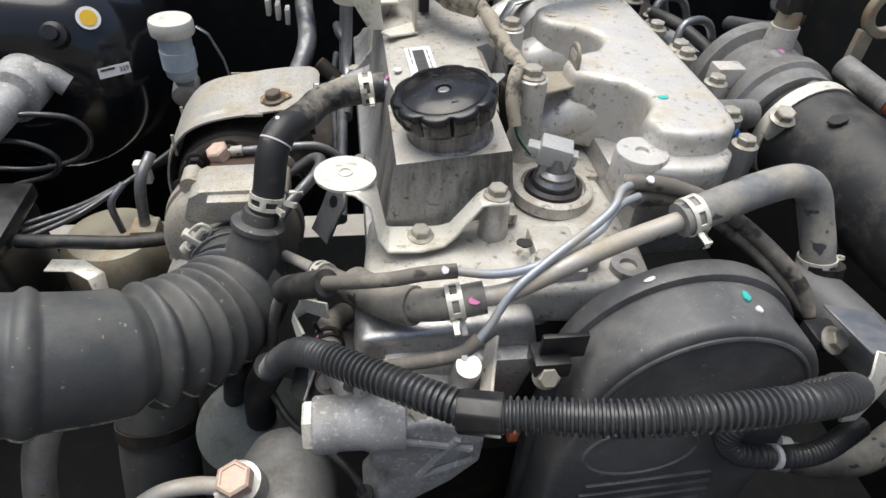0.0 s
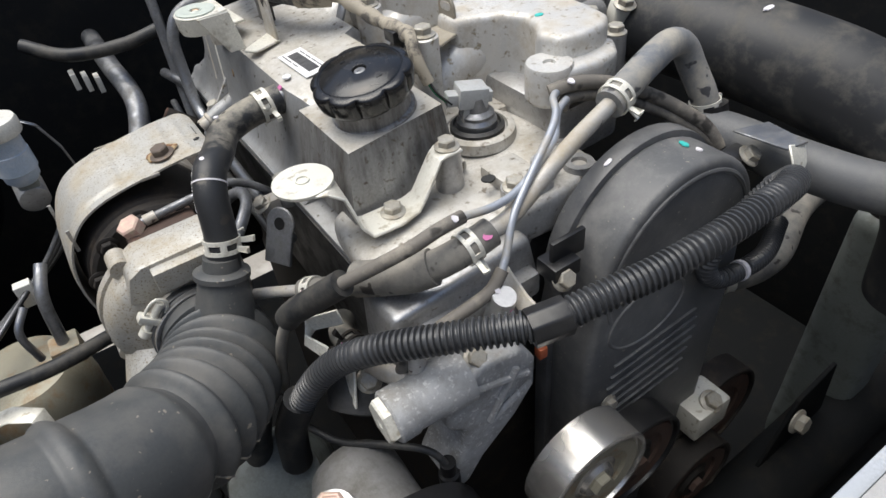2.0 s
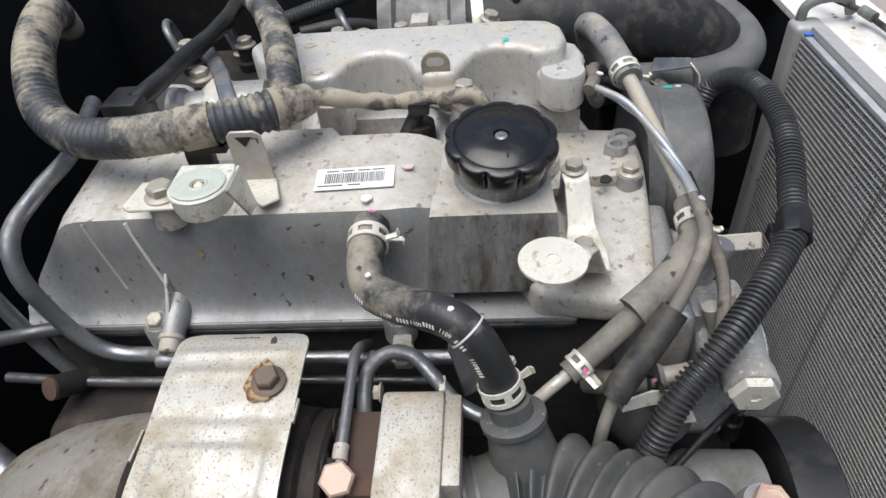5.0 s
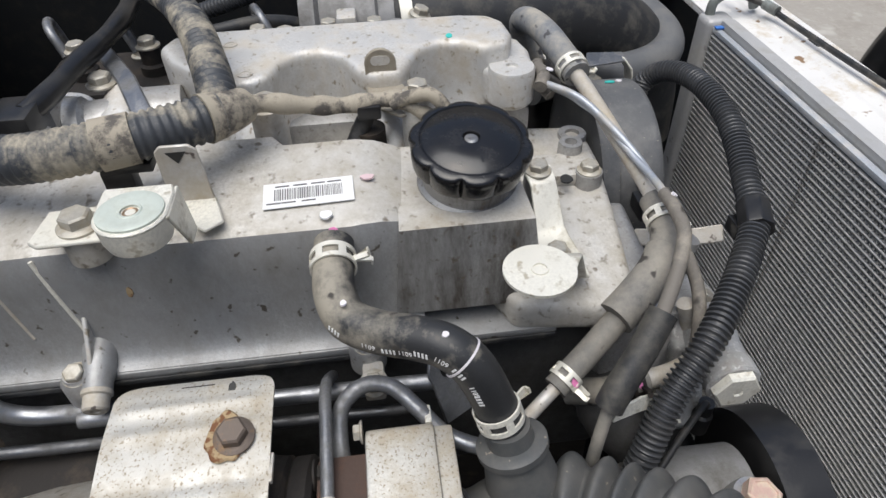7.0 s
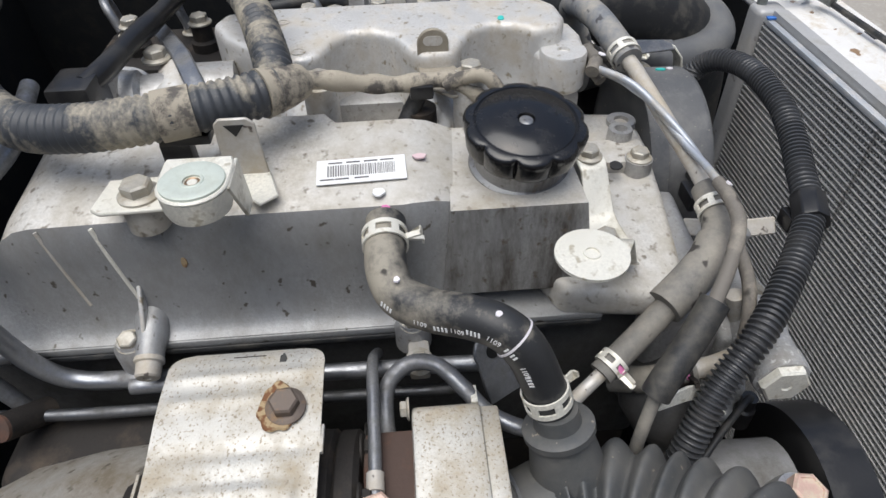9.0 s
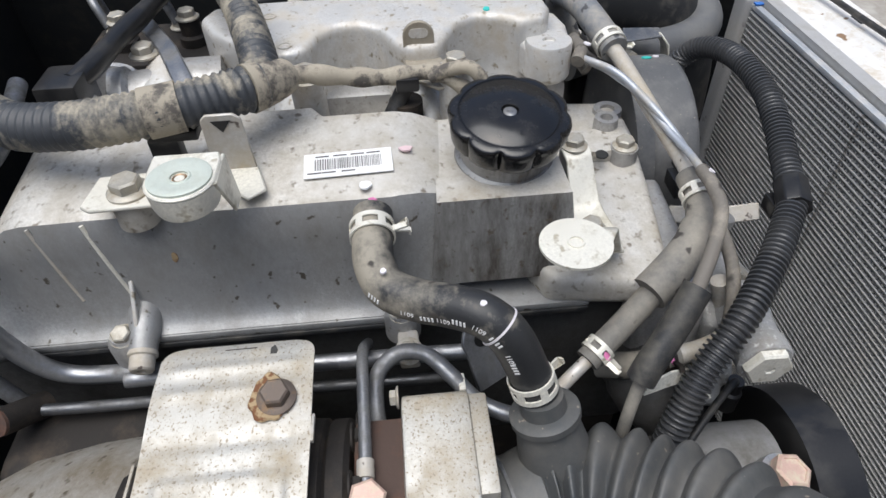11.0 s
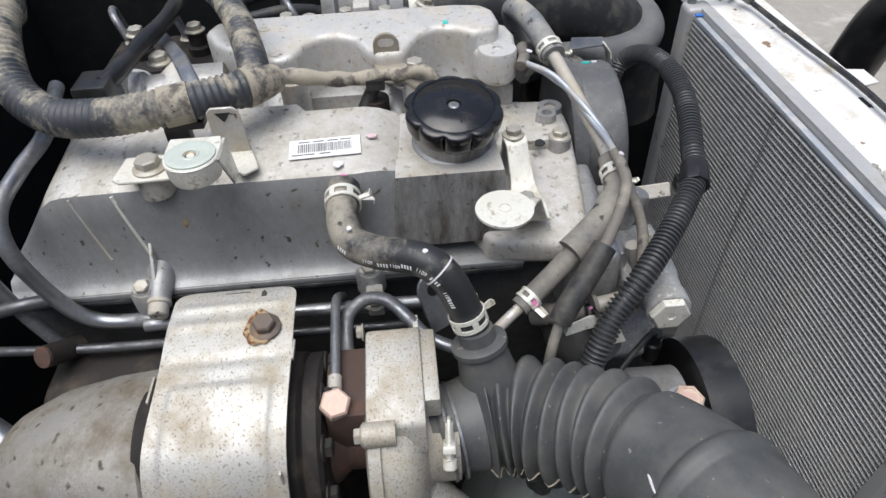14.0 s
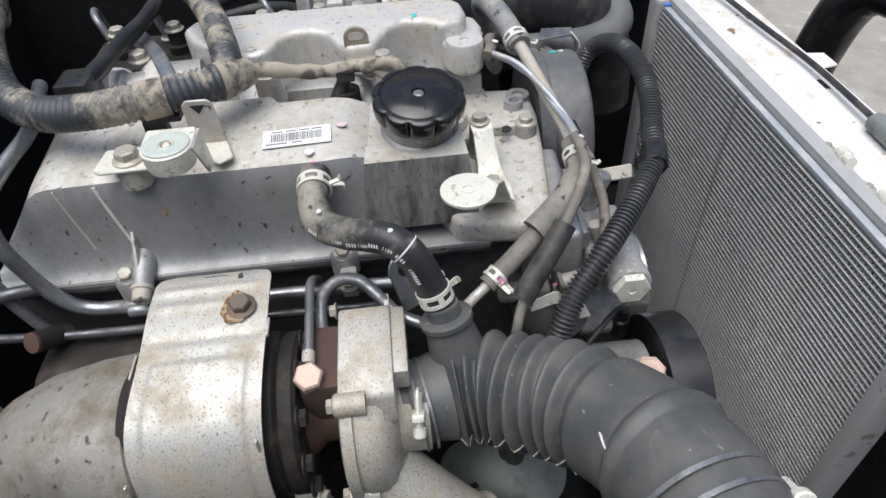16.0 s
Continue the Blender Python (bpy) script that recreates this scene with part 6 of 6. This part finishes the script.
# ---- brake gear and firewall side ----
bo = thing("brake_booster", (-0.43, 0.45, 0.7), "gloss black brake booster drum with stickers", "brake booster")
m = turn_to((-0.43, 0.46, 0.83), (0, -1, 0.12))
part("drum", lathe([(0.13, -0.08), (0.138, -0.05), (0.14, -0.02), (0.135, 0.01), (0.128, 0.02), (0.125, 0.06), (0.115, 0.09), (0.095, 0.115), (0.06, 0.128), (0.03, 0.13)], m, 56), BOOSTER, bo)
part("sticker", lathe([(0.013, 0), (0.013, 0.0008)], turn_to((-0.3515, 0.3670, 0.9200), (0.45, -0.85, 0.65)), 28), WHITE, bo, "white round sticker")
part("sticker_centre", lathe([(0.009, 0.0008), (0.009, 0.0014)], turn_to((-0.3515, 0.3670, 0.9200), (0.45, -0.85, 0.65)), 28), YELLOW, bo, "yellow round centre")
lmm = Matrix.Translation((-0.334, 0.350, 0.864)) @ Matrix((Vector((0.85, 0.5, 0.02)).normalized(), Vector((-0.1, 0.25, 0.95)).normalized(), Vector((0.5, -0.83, 0.2)).normalized())).transposed().to_4x4()
part("sticker", box((0, 0, 0), (0.036, 0.012, 0.0006), lmm, 0), WHITE, bo, "white printed label")
part("number", text_mesh("329", 0.0075, lmm @ Matrix.Translation((0.011, 0, 0.0006))), INK, bo)
part("text_bar", box((-0.007, 0.003, 0.0005), (0.016, 0.0022, 0.0004), lmm, 0), INK, bo)
part("valve", lathe([(0.016, 0), (0.014, 0.014), (0.008, 0.016), (0.008, 0.026)], turn_to((-0.385, 0.352, 0.905), (0.1, -0.8, 0.5)), 20), PLASTIC, bo)
bo.location += Vector((-0.004, 0.0, -0.012))
ms_ = thing("brake_master_cylinder", (-0.43, 0.27, 0.82), "cast aluminium brake master cylinder with steel lines", "brake cylinder")
part("body", lathe([(0.03, 0), (0.03, 0.05), (0.02, 0.055), (0.019, 0.12), (0.012, 0.13)], turn_to((-0.43, 0.335, 0.85), (0, -1, 0.05)), 24), CAST_ROUGH, ms_)
part("flange_arm", sweep([(-0.44, 0.325, 0.86), (-0.405, 0.325, 0.86), (-0.385, 0.325, 0.845)], 0.013, 16), CAST_ROUGH, ms_)
part("brake_line", sweep([(-0.42, 0.25, 0.85), (-0.395, 0.255, 0.848), (-0.365, 0.262, 0.838), (-0.355, 0.268, 0.812), (-0.372, 0.27, 0.785), (-0.42, 0.27, 0.77), (-0.48, 0.28, 0.765)], 0.003, 12), STEEL_DARK, ms_)
part("brake_line", sweep([(-0.45, 0.235, 0.83), (-0.41, 0.24, 0.822), (-0.388, 0.245, 0.80), (-0.40, 0.25, 0.775), (-0.45, 0.26, 0.755)], 0.003, 12), STEEL_DARK, ms_)
cr = thing("clutch_fluid_reservoir", (-0.25, 0.29, 0.84), "cloudy fluid reservoir with a white screw cap", "reservoir")
part("bottle", lathe([(0.013, 0.868), (0.018, 0.874), (0.0185, 0.882), (0.0205, 0.884), (0.0205, 0.906), (0.0195, 0.907), (0.0195, 0.926)], Matrix.Translation((-0.247, 0.287, 0)), 32), CLOUDY, cr)
bm = lathe([(0.0245, 0.926), (0.0255, 0.928), (0.0255, 0.939), (0.024, 0.943), (0.012, 0.944), (0.010, 0.9425), (0, 0.9425)], Matrix.Translation((-0.247, 0.287, 0)), 40)
part("screw_cap", bm, CREAM, cr, "ivory white screw cap")
part("cylinder", lathe([(0.016, 0), (0.016, 0.035), (0.012, 0.037)], turn_to((-0.25, 0.316, 0.852), (0.05, -1, -0.2)), 24), CAST, cr)
part("neck", lathe([(0.010, 0.85), (0.012, 0.87)], Matrix.Translation((-0.247, 0.29, 0)), 20), GREYCAN, cr)
part("bracket", strip([(-0.225, 0.31, 0.925), (-0.212, 0.31, 0.915), (-0.2, 0.315, 0.88), (-0.195, 0.32, 0.84)], 0.006, 0.002, (0, 1, 0)), STEEL, cr)
cr.location = (-0.2540, 0.3110, 0.8360)
cr.scale = (0.92, 0.92, 0.92)
for k in range(3):
    ln = thing("brake_pipe", (-0.3, 0.2, 0.8), "thin steel brake pipe in a white clip", "pipe", "brake pipes")
    d = 0.009 * k
    part("tube", sweep([(-0.40, 0.13 + d, 0.775 + d * 0.4), (-0.345, 0.16 + d, 0.785), (-0.30, 0.21 + d, 0.795 - d * 0.5), (-0.265, 0.26 + d, 0.80 - d), (-0.235, 0.34, 0.80 - d), (-0.22, 0.45, 0.78)], 0.0028, 10), STEEL_DARK, ln)
part("clip", box((-0.294, 0.224, 0.792), (0.016, 0.012, 0.026), Matrix(), 0.002), CREAM, ln, "white plastic pipe clip")
ac = thing("pressure_canister", (-0.335, 0.18, 0.66), "stained beige metal canister with brackets", "canister")
part("drum", lathe([(0.055, 0.64), (0.058, 0.70), (0.056, 0.728), (0.046, 0.742), (0.02, 0.748), (0, 0.749)], Matrix.Translation((-0.33, 0.18, 0)), 40), BEIGE, ac)
part("bracket", strip([(-0.365, 0.105, 0.765), (-0.335, 0.10, 0.767), (-0.315, 0.085, 0.766), (-0.312, 0.078, 0.75)], 0.018, 0.0025, (0.3, 1, 0)), ZINC, ac)
part("union", box((-0.278, 0.142, 0.772), (0.026, 0.026, 0.022), bev=0.003), BEIGE, ac)
part("pipe", sweep([(-0.278, 0.142, 0.78), (-0.272, 0.148, 0.83), (-0.262, 0.17, 0.85)], 0.0055, 14), STEEL, ac)
part("pipe", sweep([(-0.298, 0.135, 0.78), (-0.30, 0.135, 0.815), (-0.288, 0.148, 0.83)], 0.0035, 12), STEEL, ac)
part("cable", sweep([(-0.39, 0.12, 0.785), (-0.34, 0.11, 0.79), (-0.29, 0.115, 0.782), (-0.24, 0.13, 0.775)], 0.007, 14), RUBBER, ac)
fbx = thing("fuse_box", (-0.44, 0.13, 0.66), "black plastic box in the dark corner of the bay", "box")
part("box_body", box((-0.45, 0.14, 0.73), (0.11, 0.10, 0.12), bev=0.008), PLASTIC, fbx)
part("lid", box((-0.45, 0.14, 0.796), (0.116, 0.106, 0.018), bev=0.005), PLASTIC, fbx)
of = thing("oil_filter", (-0.16, -0.05, 0.6), "grey-green painted oil filter canister", "oil filter")
part("can", lathe([(0.036, -0.06), (0.042, -0.05), (0.042, 0.03), (0.038, 0.042), (0.025, 0.046), (0, 0.047)], turn_to((-0.163, -0.045, 0.69), (-0.2, -0.55, 0.7)), 36), GREYCAN, of)
of_m = turn_to((-0.163, -0.045, 0.69), (-0.2, -0.55, 0.7))
for k in range(4):
    part("print_bar", box((0.0425, -0.012 + 0.008 * k, 0.0), (0.001, 0.005, 0.012), of_m @ Matrix.Rotation(radians(150), 4, "Z"), 0), INK, of)
lh = thing("lower_hose", (-0.29, -0.05, 0.5), "large dusty black lower intake hose", "hose")
part("hose", sweep([(-0.245, -0.02, 0.74), (-0.25, -0.06, 0.66), (-0.25, -0.1, 0.55), (-0.25, -0.12, 0.36)], 0.034, 28), DUCT, lh)
part("band", lathe([(0.0343, -0.006), (0.0358, -0.006), (0.0358, 0.006), (0.0343, 0.006), (0.0343, -0.006)], turn_to((-0.248, -0.042, 0.70), (0, -0.4, -0.8)), 32), DARK_IRON, lh)
fs = thing("frame_strut", (-0.33, -0.1, 0.36), "grey steel strut with a holed cream clip", "strut")
part("tube", sweep([(-0.268, -0.122, 0.842), (-0.29, -0.13, 0.79), (-0.315, -0.13, 0.70), (-0.34, -0.13, 0.55), (-0.36, -0.13, 0.35)], 0.011, 16), STEEL_PALE, fs)
part("clip", box((-0.322, -0.142, 0.70), (0.04, 0.004, 0.026), bev=0.001), ZINC, fs)
fw = thing("firewall_pipe", (-0.05, 0.45, 0.85), "dull steel heater pipe at the firewall", "pipe")
part("tube", sweep([(-0.16, 0.33, 0.80), (-0.13, 0.38, 0.83), (-0.115, 0.42, 0.86), (-0.12, 0.50, 0.88), (-0.12, 0.62, 0.88)], 0.012, 18), STEEL, fw)
part("hose", sweep([(-0.20, 0.50, 0.93), (-0.16, 0.47, 0.915), (-0.10, 0.45, 0.915), (-0.05, 0.44, 0.925)], 0.008, 14), RUBBER, fw)
for k in range(3):
    part("clip", box((-0.165 + 0.012 * k, 0.47, 0.885 - 0.006 * k), (0.006, 0.02, 0.02), bev=0.001), CREAM, fw)
dt = thing("dipstick_pipe", (-0.03, 0.36, 0.8), "thin dark steel dipstick pipe at the rear", "pipe")
part("tube", sweep([(-0.075, 0.30, 0.78), (-0.068, 0.345, 0.88), (-0.062, 0.37, 0.98), (-0.06, 0.40, 1.04)], 0.0055, 14), STEEL, dt)

wb = thing("washer_bottle", (0.47, -0.215, 0.34), "pale grey-green plastic fluid bottle beside the radiator", "bottle")
part("bottle_body", box((0.475, -0.215, 0.55), (0.06, 0.08, 0.42), bev=0.022, segments=4), GREYCAN, wb)
part("bottle_lid", lathe([(0.024, 0.755), (0.024, 0.772), (0.021, 0.776)], Matrix.Translation((0.475, -0.20, 0)), 24), PLASTIC, wb)
wo = thing("water_outlet", (-0.09, -0.10, 0.80), "dull grey cast water outlet below the front hoses", "casting")
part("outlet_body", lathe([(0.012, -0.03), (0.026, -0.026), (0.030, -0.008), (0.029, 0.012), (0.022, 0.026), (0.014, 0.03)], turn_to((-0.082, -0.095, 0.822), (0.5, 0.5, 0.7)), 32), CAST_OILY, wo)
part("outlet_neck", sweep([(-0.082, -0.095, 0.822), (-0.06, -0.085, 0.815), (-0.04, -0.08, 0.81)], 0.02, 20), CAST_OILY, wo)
bolt(wo, (-0.088, -0.118, 0.842), (-0.2, -0.6, 0.8), 1.0)
